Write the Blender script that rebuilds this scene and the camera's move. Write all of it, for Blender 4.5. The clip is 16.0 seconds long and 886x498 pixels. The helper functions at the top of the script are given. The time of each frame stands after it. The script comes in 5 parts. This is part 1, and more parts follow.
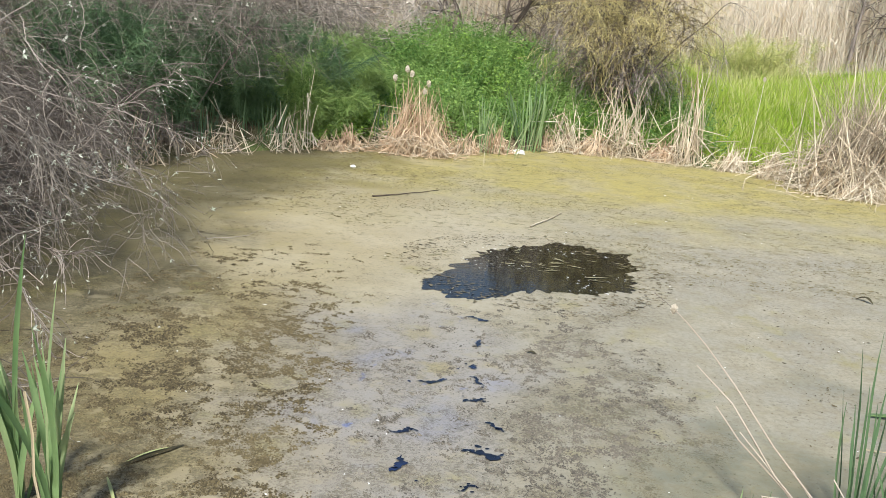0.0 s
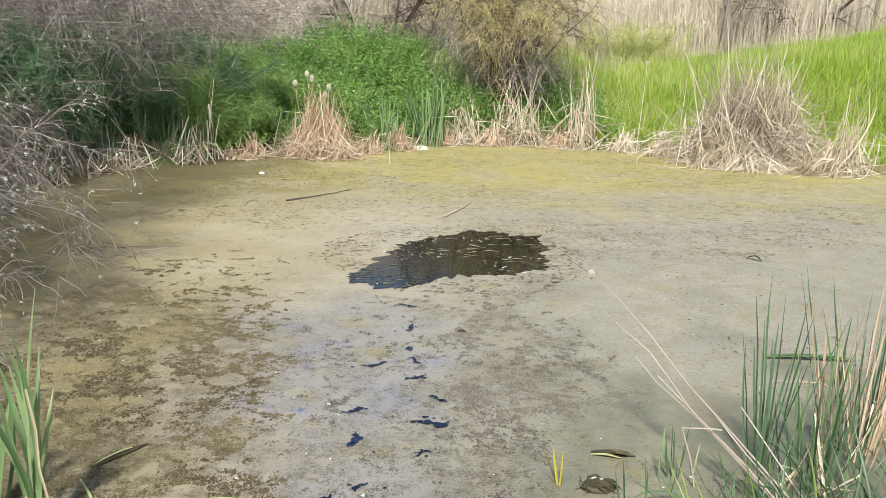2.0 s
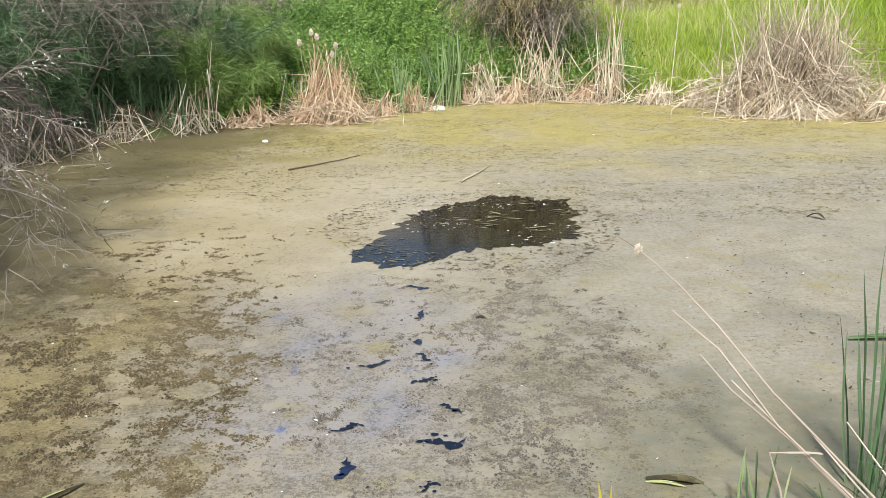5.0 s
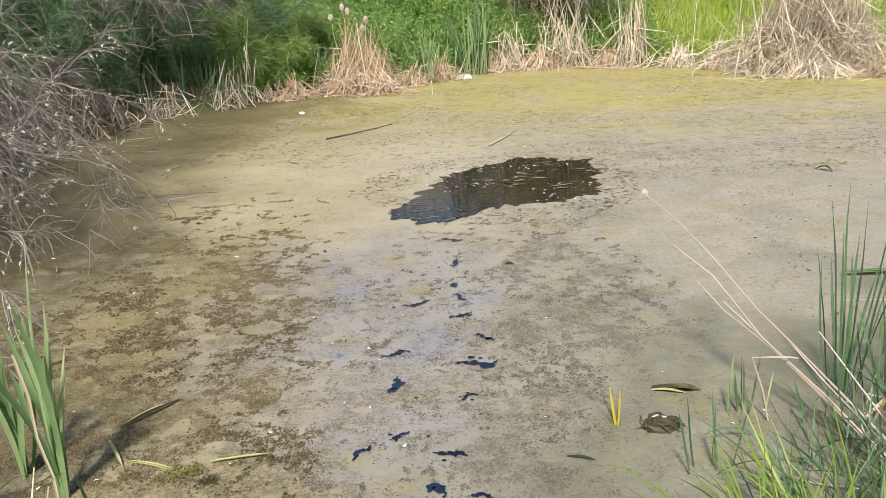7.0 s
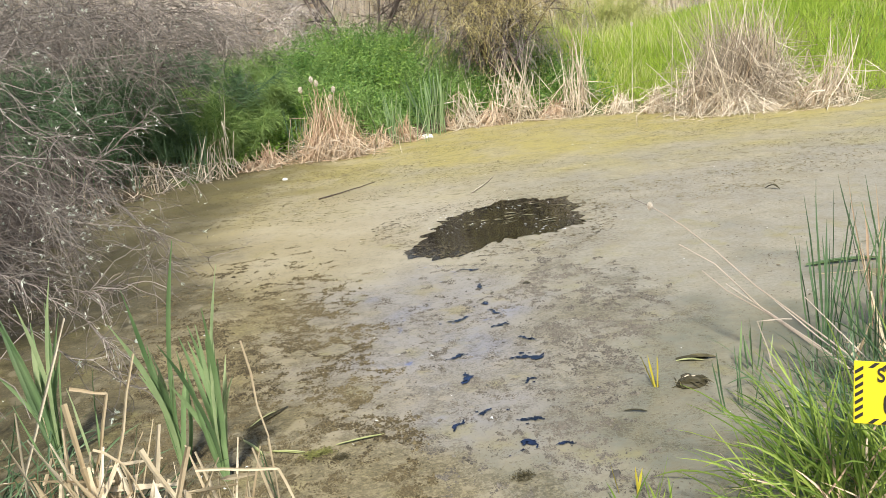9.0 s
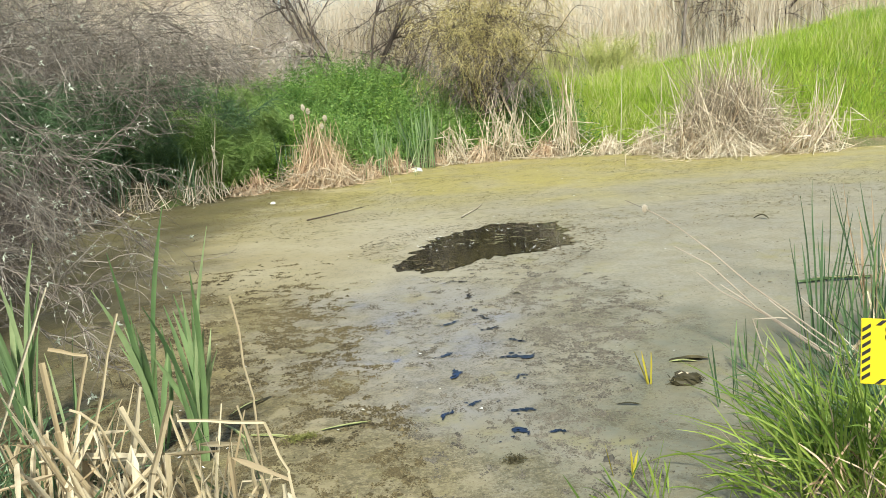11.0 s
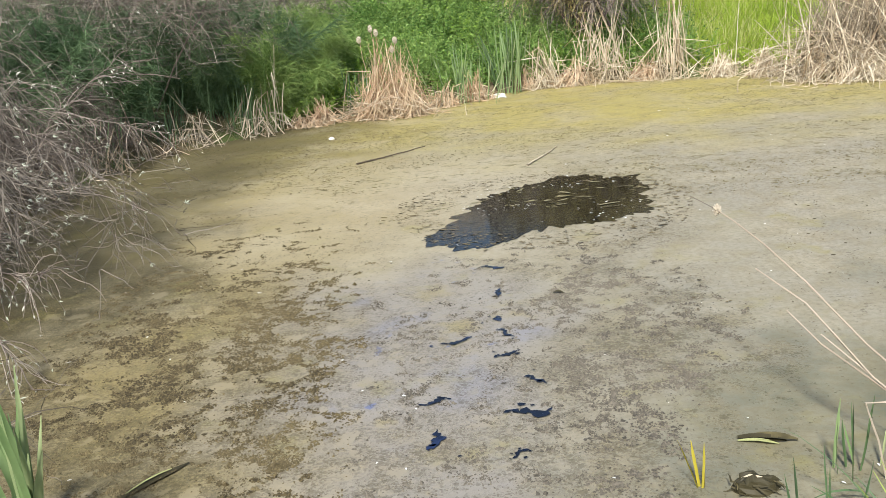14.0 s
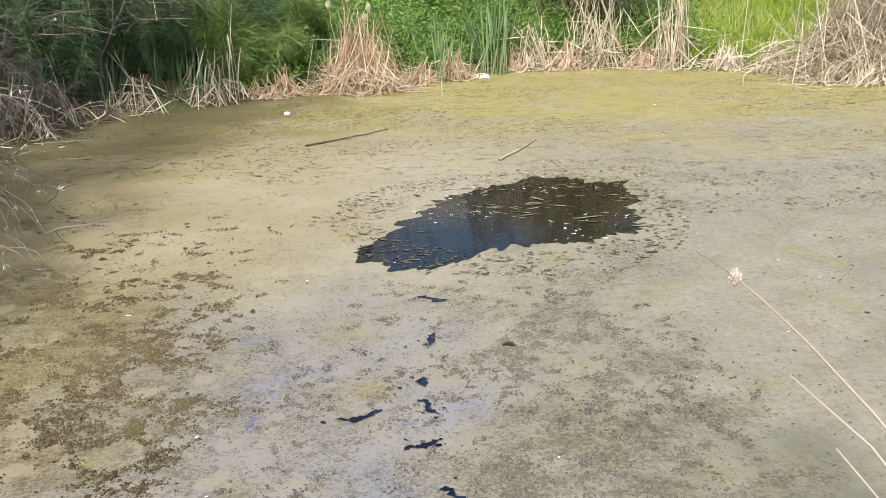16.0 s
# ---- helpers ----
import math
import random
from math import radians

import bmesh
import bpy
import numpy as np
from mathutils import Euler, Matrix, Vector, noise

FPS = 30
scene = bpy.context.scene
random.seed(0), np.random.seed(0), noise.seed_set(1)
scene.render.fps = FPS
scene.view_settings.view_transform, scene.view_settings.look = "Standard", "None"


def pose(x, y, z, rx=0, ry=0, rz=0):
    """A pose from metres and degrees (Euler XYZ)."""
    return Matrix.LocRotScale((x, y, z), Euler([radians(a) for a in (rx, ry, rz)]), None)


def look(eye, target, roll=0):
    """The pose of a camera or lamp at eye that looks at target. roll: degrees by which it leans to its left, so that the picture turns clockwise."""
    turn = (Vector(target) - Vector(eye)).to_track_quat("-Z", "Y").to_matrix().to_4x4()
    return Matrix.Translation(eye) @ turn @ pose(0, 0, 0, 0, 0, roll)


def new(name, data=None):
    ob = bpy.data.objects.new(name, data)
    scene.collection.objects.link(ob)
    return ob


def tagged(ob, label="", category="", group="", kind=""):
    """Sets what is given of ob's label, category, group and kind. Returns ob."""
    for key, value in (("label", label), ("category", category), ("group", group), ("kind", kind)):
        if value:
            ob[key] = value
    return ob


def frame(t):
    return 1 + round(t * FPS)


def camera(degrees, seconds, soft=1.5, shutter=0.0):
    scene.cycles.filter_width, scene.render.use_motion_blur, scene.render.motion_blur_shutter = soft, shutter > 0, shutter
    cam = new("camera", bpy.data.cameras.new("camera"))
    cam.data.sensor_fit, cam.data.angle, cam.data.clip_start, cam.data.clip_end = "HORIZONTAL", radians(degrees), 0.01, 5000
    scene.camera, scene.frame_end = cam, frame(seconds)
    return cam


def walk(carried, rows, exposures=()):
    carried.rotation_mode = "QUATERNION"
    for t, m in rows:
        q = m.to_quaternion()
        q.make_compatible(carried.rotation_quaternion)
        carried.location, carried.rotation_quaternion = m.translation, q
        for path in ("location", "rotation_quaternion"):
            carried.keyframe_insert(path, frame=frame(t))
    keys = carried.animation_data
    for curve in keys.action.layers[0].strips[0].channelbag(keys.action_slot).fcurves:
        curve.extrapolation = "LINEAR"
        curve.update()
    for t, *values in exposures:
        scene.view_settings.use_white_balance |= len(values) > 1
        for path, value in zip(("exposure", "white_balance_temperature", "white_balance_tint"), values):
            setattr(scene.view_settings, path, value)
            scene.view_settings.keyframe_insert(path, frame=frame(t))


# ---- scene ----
cam = camera(54.3, 16.0, soft=0.3)
PATH = [
    (0, (0.036, 0.047, 2.232), (0.056, 1.99, 1.757), 5.0),
    (0.5, (0.136, -0.06, 2.216), (0.176, 1.888, 1.764), 3.7),
    (1, (0.135, -0.163, 2.202), (0.27, 1.781, 1.752), 2.7),
    (1.5, (-0.048, -0.304, 2.215), (0.175, 1.631, 1.759), 2.1),
    (2, (-0.153, -0.343, 2.233), (0.088, 1.588, 1.77), 1.7),
    (2.5, (-0.111, -0.248, 2.223), (0.09, 1.686, 1.753), 1.3),
    (3, (0.022, -0.118, 2.211), (0.151, 1.82, 1.735), 0.6),
    (3.5, (0.073, 0.097, 2.176), (0.222, 2.025, 1.664), 0.6),
    (3.7, (0.052, 0.215, 2.151), (0.241, 2.137, 1.631), 0.9),
    (5.8, (0.094, 0.789, 2.014), (0.273, 2.692, 1.424), -1.9),
    (6, (0.044, 0.666, 2.045), (0.235, 2.563, 1.438), -2.1),
    (6.5, (0.006, 0.337, 2.08), (0.172, 2.234, 1.469), -2.8),
    (7, (-0.001, 0.03, 2.105), (0.103, 1.933, 1.497), -2.7),
    (7.5, (-0.176, -0.303, 2.16), (-0.097, 1.601, 1.552), -3.0),
    (8, (-0.407, -0.516, 2.175), (-0.263, 1.396, 1.607), -4.3),
    (8.5, (-0.647, -0.675, 2.213), (-0.442, 1.248, 1.702), -5.3),
    (9, (-0.798, -0.927, 2.171), (-0.545, 0.999, 1.692), -6.3),
    (9.5, (-0.83, -0.928, 1.957), (-0.542, 1.006, 1.536), -6.6),
    (9.7, (-0.844, -0.925, 1.856), (-0.549, 1.016, 1.472), -6.3),
    (11.8, (-0.894, -0.905, 1.789), (-0.599, 1.039, 1.425), -3.4),
    (12, (-0.795, -0.826, 1.911), (-0.516, 1.111, 1.501), -3.4),
    (12.5, (-0.66, -0.677, 2.154), (-0.486, 1.262, 1.695), -5.1),
    (13, (-0.513, -0.269, 2.071), (-0.384, 1.665, 1.578), -5.7),
    (13.5, (-0.241, 0.167, 2.012), (-0.148, 2.093, 1.483), -5.8),
    (14, (0.014, 0.632, 1.959), (0.036, 2.555, 1.409), -5.2),
    (14.5, (0.192, 1.129, 1.872), (0.231, 3.048, 1.31), -3.2),
    (15, (0.339, 1.494, 1.874), (0.368, 3.412, 1.309), -2.8),
    (15.5, (0.399, 1.797, 1.854), (0.394, 3.706, 1.257), -2.7),
    (16, (0.394, 2.068, 1.822), (0.444, 3.974, 1.218), -1.6),
]
walk(cam, [(t, look(eye, target, roll)) for t, eye, target, roll in PATH],
     [(0.0, 0.50, 6150, 8), (3.5, 0.51, 6150, 9), (6.0, 0.49, 6350, 11), (8.0, 0.50, 6400, 12), (9.0, 0.53, 6350, 10), (9.5, 0.51, 6450, 0), (12.0, 0.48, 6450, 0), (13.0, 0.47, 6400, 5), (14.5, 0.48, 6350, 9), (16.0, 0.47, 6300, 10)])


# ---- world, sun ----
SUN_EL, SUN_AZ = radians(46), radians(-168)   # azimuth clockwise from +y
world = bpy.data.worlds.new("sky")
scene.world = world
world.use_nodes = True
wt = world.node_tree
wt.nodes.clear()
sky = wt.nodes.new("ShaderNodeTexSky")
sky.sky_type = "NISHITA"
sky.sun_disc = False
sky.sun_elevation = SUN_EL
sky.sun_rotation = SUN_AZ
sky.air_density, sky.dust_density, sky.ozone_density = 1.0, 2.0, 1.0
bg = wt.nodes.new("ShaderNodeBackground")
bg.inputs["Strength"].default_value = 0.125
wo = wt.nodes.new("ShaderNodeOutputWorld")
wt.links.new(sky.outputs[0], bg.inputs[0])
wt.links.new(bg.outputs[0], wo.inputs[0])
sun = new("sun", bpy.data.lights.new("sun", "SUN"))
sun.data.energy, sun.data.angle, sun.data.color = 5.0, radians(6.0), (1.0, 0.96, 0.90)
to_sun = Vector((math.sin(SUN_AZ) * math.cos(SUN_EL), math.cos(SUN_AZ) * math.cos(SUN_EL), math.sin(SUN_EL)))
sun.matrix_world = look(to_sun * 50, (0, 0, 0))

# ---- materials ----
def material(name):
    m = bpy.data.materials.new(name)
    m.use_nodes = True
    m.node_tree.nodes.clear()
    return m, m.node_tree


def n_coord(nt):
    return nt.nodes.new("ShaderNodeTexCoord").outputs["Object"]


def n_map(nt, vec, scale, loc=(0, 0, 0)):
    n = nt.nodes.new("ShaderNodeMapping")
    n.inputs["Scale"].default_value = scale
    n.inputs["Location"].default_value = loc
    nt.links.new(vec, n.inputs["Vector"])
    return n.outputs[0]


def n_noise(nt, vec, scale, detail=3.0, rough=0.55, warp=0.0):
    n = nt.nodes.new("ShaderNodeTexNoise")
    n.inputs["Scale"].default_value = scale
    n.inputs["Detail"].default_value = detail
    n.inputs["Roughness"].default_value = rough
    n.inputs["Distortion"].default_value = warp
    nt.links.new(vec, n.inputs["Vector"])
    return n.outputs[0]


def n_step(nt, fac, lo, hi, a=0.0, b=1.0):
    n = nt.nodes.new("ShaderNodeMapRange")
    n.interpolation_type = "SMOOTHSTEP"
    for i, v in zip((1, 2, 3, 4), (lo, hi, a, b)):
        n.inputs[i].default_value = v
    nt.links.new(fac, n.inputs[0])
    return n.outputs[0]


def n_math(nt, op, a, b):
    n = nt.nodes.new("ShaderNodeMath")
    n.operation = op
    n.use_clamp = True
    for i, v in enumerate((a, b)):
        if isinstance(v, (int, float)):
            n.inputs[i].default_value = v
        else:
            nt.links.new(v, n.inputs[i])
    return n.outputs[0]


def n_mix(nt, fac, a, b, blend="MIX"):
    n = nt.nodes.new("ShaderNodeMix")
    n.data_type = "RGBA"
    n.blend_type = blend
    for i, v in ((0, fac), (6, a), (7, b)):
        if isinstance(v, (int, float)):
            n.inputs[i].default_value = v
        elif isinstance(v, tuple):
            n.inputs[i].default_value = (*v, 1)
        else:
            nt.links.new(v, n.inputs[i])
    return n.outputs[2]


def n_ramp(nt, fac, colours):
    n = nt.nodes.new("ShaderNodeValToRGB")
    els = n.color_ramp.elements
    for i, c in enumerate(colours):
        p = i / max(1, len(colours) - 1)
        e = els[i] if i < 2 else els.new(p)
        e.position = p
        e.color = (*c, 1)
    nt.links.new(fac, n.inputs[0])
    return n.outputs[0]


def n_bump(nt, height, strength, dist):
    n = nt.nodes.new("ShaderNodeBump")
    n.inputs["Strength"].default_value = strength
    n.inputs["Distance"].default_value = dist
    nt.links.new(height, n.inputs["Height"])
    return n.outputs[0]


def n_surface(nt, colour, rough, bump=None, spec=0.5, metal=0.0):
    p = nt.nodes.new("ShaderNodeBsdfPrincipled")
    for key, v in (("Base Color", colour), ("Roughness", rough), ("Normal", bump)):
        if v is None:
            continue
        if isinstance(v, (int, float)):
            p.inputs[key].default_value = v
        elif isinstance(v, tuple):
            p.inputs[key].default_value = (*v, 1)
        else:
            nt.links.new(v, p.inputs[key])
    p.inputs["Specular IOR Level"].default_value = spec
    p.inputs["Metallic"].default_value = metal
    return p


def n_out(nt, shader):
    o = nt.nodes.new("ShaderNodeOutputMaterial")
    nt.links.new(shader, o.inputs[0])


def plant_material(name, colours, through_light=0.0, rough=0.6, grain=9.0, patch=0.6, spec=0.3):
    """Stems and leaves: each one of its own tint, mottled along its length; leaves let light through."""
    m, nt = material(name)
    geo = nt.nodes.new("ShaderNodeNewGeometry")
    obi = nt.nodes.new("ShaderNodeObjectInfo")
    co = n_coord(nt)
    mixr = n_math(nt, "FRACT", n_math_raw(nt, "ADD", geo.outputs["Random Per Island"], obi.outputs["Random"]), 0)
    col = n_ramp(nt, mixr, colours)
    blot = n_noise(nt, co, grain, 4)
    col = n_mix(nt, n_step(nt, blot, 0.35, 0.75, 0.0, patch), col, colours[0])
    big = n_noise(nt, co, 0.9, 2)
    col = n_mix(nt, n_step(nt, big, 0.35, 0.7, 0.0, 0.5), col, colours[-1])
    p = n_surface(nt, col, rough, n_bump(nt, n_noise(nt, co, grain * 12, 2), 0.25, 0.004), spec)
    if through_light:
        t = nt.nodes.new("ShaderNodeBsdfTranslucent")
        nt.links.new(col, t.inputs[0])
        s = nt.nodes.new("ShaderNodeMixShader")
        s.inputs[0].default_value = through_light
        nt.links.new(p.outputs[0], s.inputs[1])
        nt.links.new(t.outputs[0], s.inputs[2])
        n_out(nt, s.outputs[0])
    else:
        n_out(nt, p.outputs[0])
    return m


def n_math_raw(nt, op, a, b):
    n = nt.nodes.new("ShaderNodeMath")
    n.operation = op
    nt.links.new(a, n.inputs[0])
    nt.links.new(b, n.inputs[1])
    return n.outputs[0]


def plain_material(name, colour, rough=0.6, vary=0.25, grain=14.0, spec=0.4):
    m, nt = material(name)
    co = n_coord(nt)
    dark = tuple(c * (1 - vary) for c in colour)
    col = n_mix(nt, n_step(nt, n_noise(nt, co, grain, 4), 0.3, 0.7), dark, colour)
    col = n_mix(nt, n_step(nt, n_noise(nt, co, grain * 0.13, 2), 0.4, 0.7, 0.0, 0.5), col, dark)
    p = n_surface(nt, col, rough, n_bump(nt, n_noise(nt, co, grain * 6, 3), 0.3, 0.004), spec)
    n_out(nt, p.outputs[0])
    return m


def ground_material():
    m, nt = material("bank_soil")
    co = n_coord(nt)
    a = n_mix(nt, n_step(nt, n_noise(nt, co, 1.3, 5), 0.35, 0.65), (0.10, 0.075, 0.045), (0.17, 0.14, 0.075))
    a = n_mix(nt, n_step(nt, n_noise(nt, co, 0.5, 3), 0.45, 0.62), a, (0.08, 0.11, 0.03))
    a = n_mix(nt, n_step(nt, n_noise(nt, co, 38, 4), 0.5, 0.7), a, (0.26, 0.21, 0.13))
    p = n_surface(nt, a, 0.9, n_bump(nt, n_noise(nt, co, 20, 5), 0.6, 0.03), 0.2)
    n_out(nt, p.outputs[0])
    return m


def scum_material():
    """Murky water under a film of algae: silt tones, pale settled spots, fine weed specks and drifting threads; shade
    and reflected sky are painted in.
    """
    m, nt = material("scummy_water")
    co = n_coord(nt)
    sep = nt.nodes.new("ShaderNodeSeparateXYZ")
    nt.links.new(co, sep.inputs[0])
    wob = n_noise(nt, co, 0.5, 3)
    wob2 = n_noise(nt, n_map(nt, co, (1, 1, 1), (7.3, 2.1, 0)), 0.6, 3)
    wx = n_math_raw(nt, "ADD", sep.outputs[0], n_step(nt, wob, 0.2, 0.8, -1.4, 1.4))
    wy = n_math_raw(nt, "ADD", sep.outputs[1], n_step(nt, wob2, 0.2, 0.8, -2.0, 2.0))
    bx = n_math_raw(nt, "ADD", sep.outputs[0], n_step(nt, wob2, 0.2, 0.8, -0.5, 0.5))
    by = n_math_raw(nt, "ADD", sep.outputs[1], n_step(nt, wob, 0.2, 0.8, -1.0, 1.0))
    # greyer towards the right: some of the sky's reflection is in this tone
    silt = n_mix(nt, n_step(nt, bx, -1.3, 0.5), (0.24, 0.194, 0.086), (0.272, 0.252, 0.196))
    silt = n_mix(nt, n_step(nt, wy, 9.0, 15.5, 0.0, 0.9), silt, (0.36, 0.305, 0.088))
    # olive murk at the left, darkened further to paint in the bank's shade
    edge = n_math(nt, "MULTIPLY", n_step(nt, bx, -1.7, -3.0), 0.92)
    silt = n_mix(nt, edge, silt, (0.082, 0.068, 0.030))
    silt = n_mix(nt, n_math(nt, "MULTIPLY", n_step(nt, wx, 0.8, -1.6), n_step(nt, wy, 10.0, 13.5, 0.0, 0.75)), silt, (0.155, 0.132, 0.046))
    bank_shade = n_math(nt, "MULTIPLY", n_step(nt, bx, -1.7, -2.5), n_step(nt, wy, 9.5, 5.2, 0.0, 0.85))
    silt = n_mix(nt, bank_shade, silt, (0.055, 0.048, 0.022))
    # shade under the near plants, painted as a dark tone round them
    feet_shade = n_math(nt, "MULTIPLY", n_step(nt, bx, -0.9, -1.6), n_step(nt, by, 5.0, 3.9, 0.0, 0.85))
    silt = n_mix(nt, feet_shade, silt, (0.06, 0.052, 0.025))
    clear = n_math(nt, "MULTIPLY", n_step(nt, wx, 0.5, 1.9), n_step(nt, wy, 6.5, 3.8, 0.0, 0.9))
    silt = n_mix(nt, clear, silt, (0.098, 0.106, 0.074))
    shallow = n_math(nt, "MULTIPLY", n_step(nt, wx, -0.5, 0.5), n_step(nt, wy, 5.0, 3.2, 0.0, 0.75))
    silt = n_mix(nt, shallow, silt, (0.115, 0.12, 0.08))
    silt = n_mix(nt, n_step(nt, n_noise(nt, co, 1.0, 5, 0.6), 0.42, 0.68, 0.0, 0.5), silt, (0.36, 0.32, 0.22))
    silt = n_mix(nt, n_step(nt, n_noise(nt, n_map(nt, co, (1, 1.1, 1)), 3.4, 5, 0.65), 0.42, 0.68, 0.0, 0.4), silt, (0.20, 0.165, 0.09))
    silt = n_mix(nt, n_step(nt, n_noise(nt, co, 24, 5, 0.8), 0.42, 0.62, 0.0, 0.45), silt, (0.15, 0.125, 0.07))
    bare = n_math(nt, "MULTIPLY", n_math(nt, "MULTIPLY", n_step(nt, bx, -2.8, -1.2), n_step(nt, bx, 2.6, 0.8)), n_math(nt, "MULTIPLY", n_step(nt, by, 5.2, 8.6), n_step(nt, by, 13.5, 10.0)))
    silt = n_mix(nt, n_math(nt, "MULTIPLY", bare, 0.38), silt, (0.42, 0.365, 0.245))
    # dark murk along the left shore, with the bank's shade painted in
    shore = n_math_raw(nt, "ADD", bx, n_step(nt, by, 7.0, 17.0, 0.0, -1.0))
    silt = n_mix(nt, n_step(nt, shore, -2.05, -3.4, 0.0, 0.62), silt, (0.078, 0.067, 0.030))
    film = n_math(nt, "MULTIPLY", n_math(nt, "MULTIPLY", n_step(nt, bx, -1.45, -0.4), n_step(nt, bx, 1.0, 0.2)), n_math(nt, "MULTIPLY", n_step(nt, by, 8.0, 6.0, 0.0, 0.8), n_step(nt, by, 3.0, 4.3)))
    # lilac-grey tone that paints the reflected sky into the film
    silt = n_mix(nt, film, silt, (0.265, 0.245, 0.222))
    # thin oily film: its blue, lilac and ochre sheen painted as blotches
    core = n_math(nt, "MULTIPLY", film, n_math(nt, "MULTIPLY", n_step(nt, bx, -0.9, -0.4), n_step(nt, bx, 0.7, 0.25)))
    sheen_blots = n_noise(nt, n_map(nt, co, (1, 1, 1), (3.3, 8.1, 0)), 1.9, 5, 0.6)
    silt = n_mix(nt, n_math(nt, "MULTIPLY", core, n_step(nt, sheen_blots, 0.55, 0.66, 0.0, 0.75)), silt, (0.27, 0.225, 0.10))
    silt = n_mix(nt, n_math(nt, "MULTIPLY", core, n_step(nt, sheen_blots, 0.47, 0.34, 0.0, 0.42)), silt, (0.17, 0.19, 0.27))
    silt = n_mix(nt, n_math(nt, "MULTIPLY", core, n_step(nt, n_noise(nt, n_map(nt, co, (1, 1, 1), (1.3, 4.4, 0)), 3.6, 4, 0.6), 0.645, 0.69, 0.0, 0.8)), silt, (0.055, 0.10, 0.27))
    # pale spots of settled silt, close together in the near corner
    wn = nt.nodes.new("ShaderNodeTexNoise")
    wn.inputs["Scale"].default_value = 4.0
    wn.inputs["Detail"].default_value = 4.0
    sc = nt.nodes.new("ShaderNodeVectorMath")
    sc.operation = "SCALE"
    sc.inputs["Scale"].default_value = 0.34
    warp = nt.nodes.new("ShaderNodeVectorMath")
    warp.operation = "ADD"
    nt.links.new(co, wn.inputs["Vector"])
    nt.links.new(wn.outputs["Color"], sc.inputs[0])
    nt.links.new(co, warp.inputs[0])
    nt.links.new(sc.outputs[0], warp.inputs[1])
    corner = n_math(nt, "MULTIPLY", n_step(nt, wy, 9.0, 6.0), n_step(nt, wx, 1.3, -0.5))
    spots = None
    for scale, lo, hi in ((4.2, 0.40, 0.22), (8.5, 0.36, 0.18)):
        vor = nt.nodes.new("ShaderNodeTexVoronoi")
        vor.inputs["Scale"].default_value = scale
        vor.inputs["Randomness"].default_value = 1.0
        nt.links.new(warp.outputs[0], vor.inputs["Vector"])
        sepc = nt.nodes.new("ShaderNodeSeparateColor")
        nt.links.new(vor.outputs["Color"], sepc.inputs[0])
        one = n_math(nt, "MULTIPLY", n_step(nt, vor.outputs["Distance"], lo, hi), n_step(nt, sepc.outputs[0], 0.35, 0.55))
        spots = one if spots is None else n_math(nt, "MAXIMUM", spots, one)
    some = n_step(nt, wy, 8.0, 5.5, 0.0, 0.45)
    spots = n_math(nt, "MULTIPLY", spots, n_math(nt, "MAXIMUM", corner, some))
    # fine weed specks, gathered in mats
    coarse = n_noise(nt, co, 9, 3, 0.6)
    mats = n_noise(nt, co, 1.7, 5, 0.65, 0.5)
    near = n_step(nt, wy, 11.0, 6.5)
    density = n_math(nt, "MULTIPLY", n_step(nt, mats, 0.40, 0.60), near)
    density = n_math(nt, "MAXIMUM", density, n_math(nt, "MULTIPLY", corner, n_step(nt, mats, 0.30, 0.52, 0.35, 1.0)))
    density = n_math(nt, "MULTIPLY", density, n_math(nt, "SUBTRACT", 1.0, n_math(nt, "MAXIMUM", n_math(nt, "MULTIPLY", spots, 0.92), n_math(nt, "MULTIPLY", bare, 0.8))))
    density = n_math(nt, "MULTIPLY", density, n_math(nt, "MULTIPLY", n_step(nt, wx, 2.2, 1.0, 0.08, 1.0), n_math(nt, "MAXIMUM", n_step(nt, wx, 1.2, 0.3), n_step(nt, wy, 3.0, 4.6, 0.25, 1.0))))
    density = n_math(nt, "MULTIPLY", density, n_math(nt, "SUBTRACT", 1.0, n_math(nt, "MULTIPLY", film, 0.55)))
    specks = None
    for scale, share in ((66, 0.45), (125, 0.62), (36, 0.06)):
        grain = nt.nodes.new("ShaderNodeTexVoronoi")
        grain.inputs["Scale"].default_value = scale
        nt.links.new(co, grain.inputs["Vector"])
        gc = nt.nodes.new("ShaderNodeSeparateColor")
        nt.links.new(grain.outputs["Color"], gc.inputs[0])
        one = n_math(nt, "LESS_THAN", gc.outputs[0], n_math(nt, "MULTIPLY", density, n_step(nt, coarse, 0.42, 0.58, share * 0.12, share * 1.1)))
        one = n_math(nt, "MULTIPLY", one, n_step(nt, gc.outputs[1], 0.0, 1.0, 0.55, 1.0))
        specks = one if specks is None else n_math(nt, "MAXIMUM", specks, one)
    bed = n_math(nt, "MULTIPLY", density, n_step(nt, n_noise(nt, co, 5.5, 5, 0.7), 0.36, 0.60, 0.25, 1.0))
    crumb = n_noise(nt, co, 44, 4, 0.7)
    # loose specks everywhere
    dots = n_math(nt, "MULTIPLY", n_step(nt, n_noise(nt, co, 26, 3, 0.6), 0.66, 0.70), n_step(nt, n_noise(nt, co, 0.9, 3), 0.35, 0.6))
    # long drifting threads further out
    st = n_noise(nt, n_map(nt, co, (1.5, 2.2, 1)), 4.2, 6, 0.75, 0.5)
    zone = n_noise(nt, co, 0.45, 3)
    streak = n_math(nt, "MULTIPLY", n_step(nt, st, 0.54, 0.62), n_step(nt, zone, 0.34, 0.52))
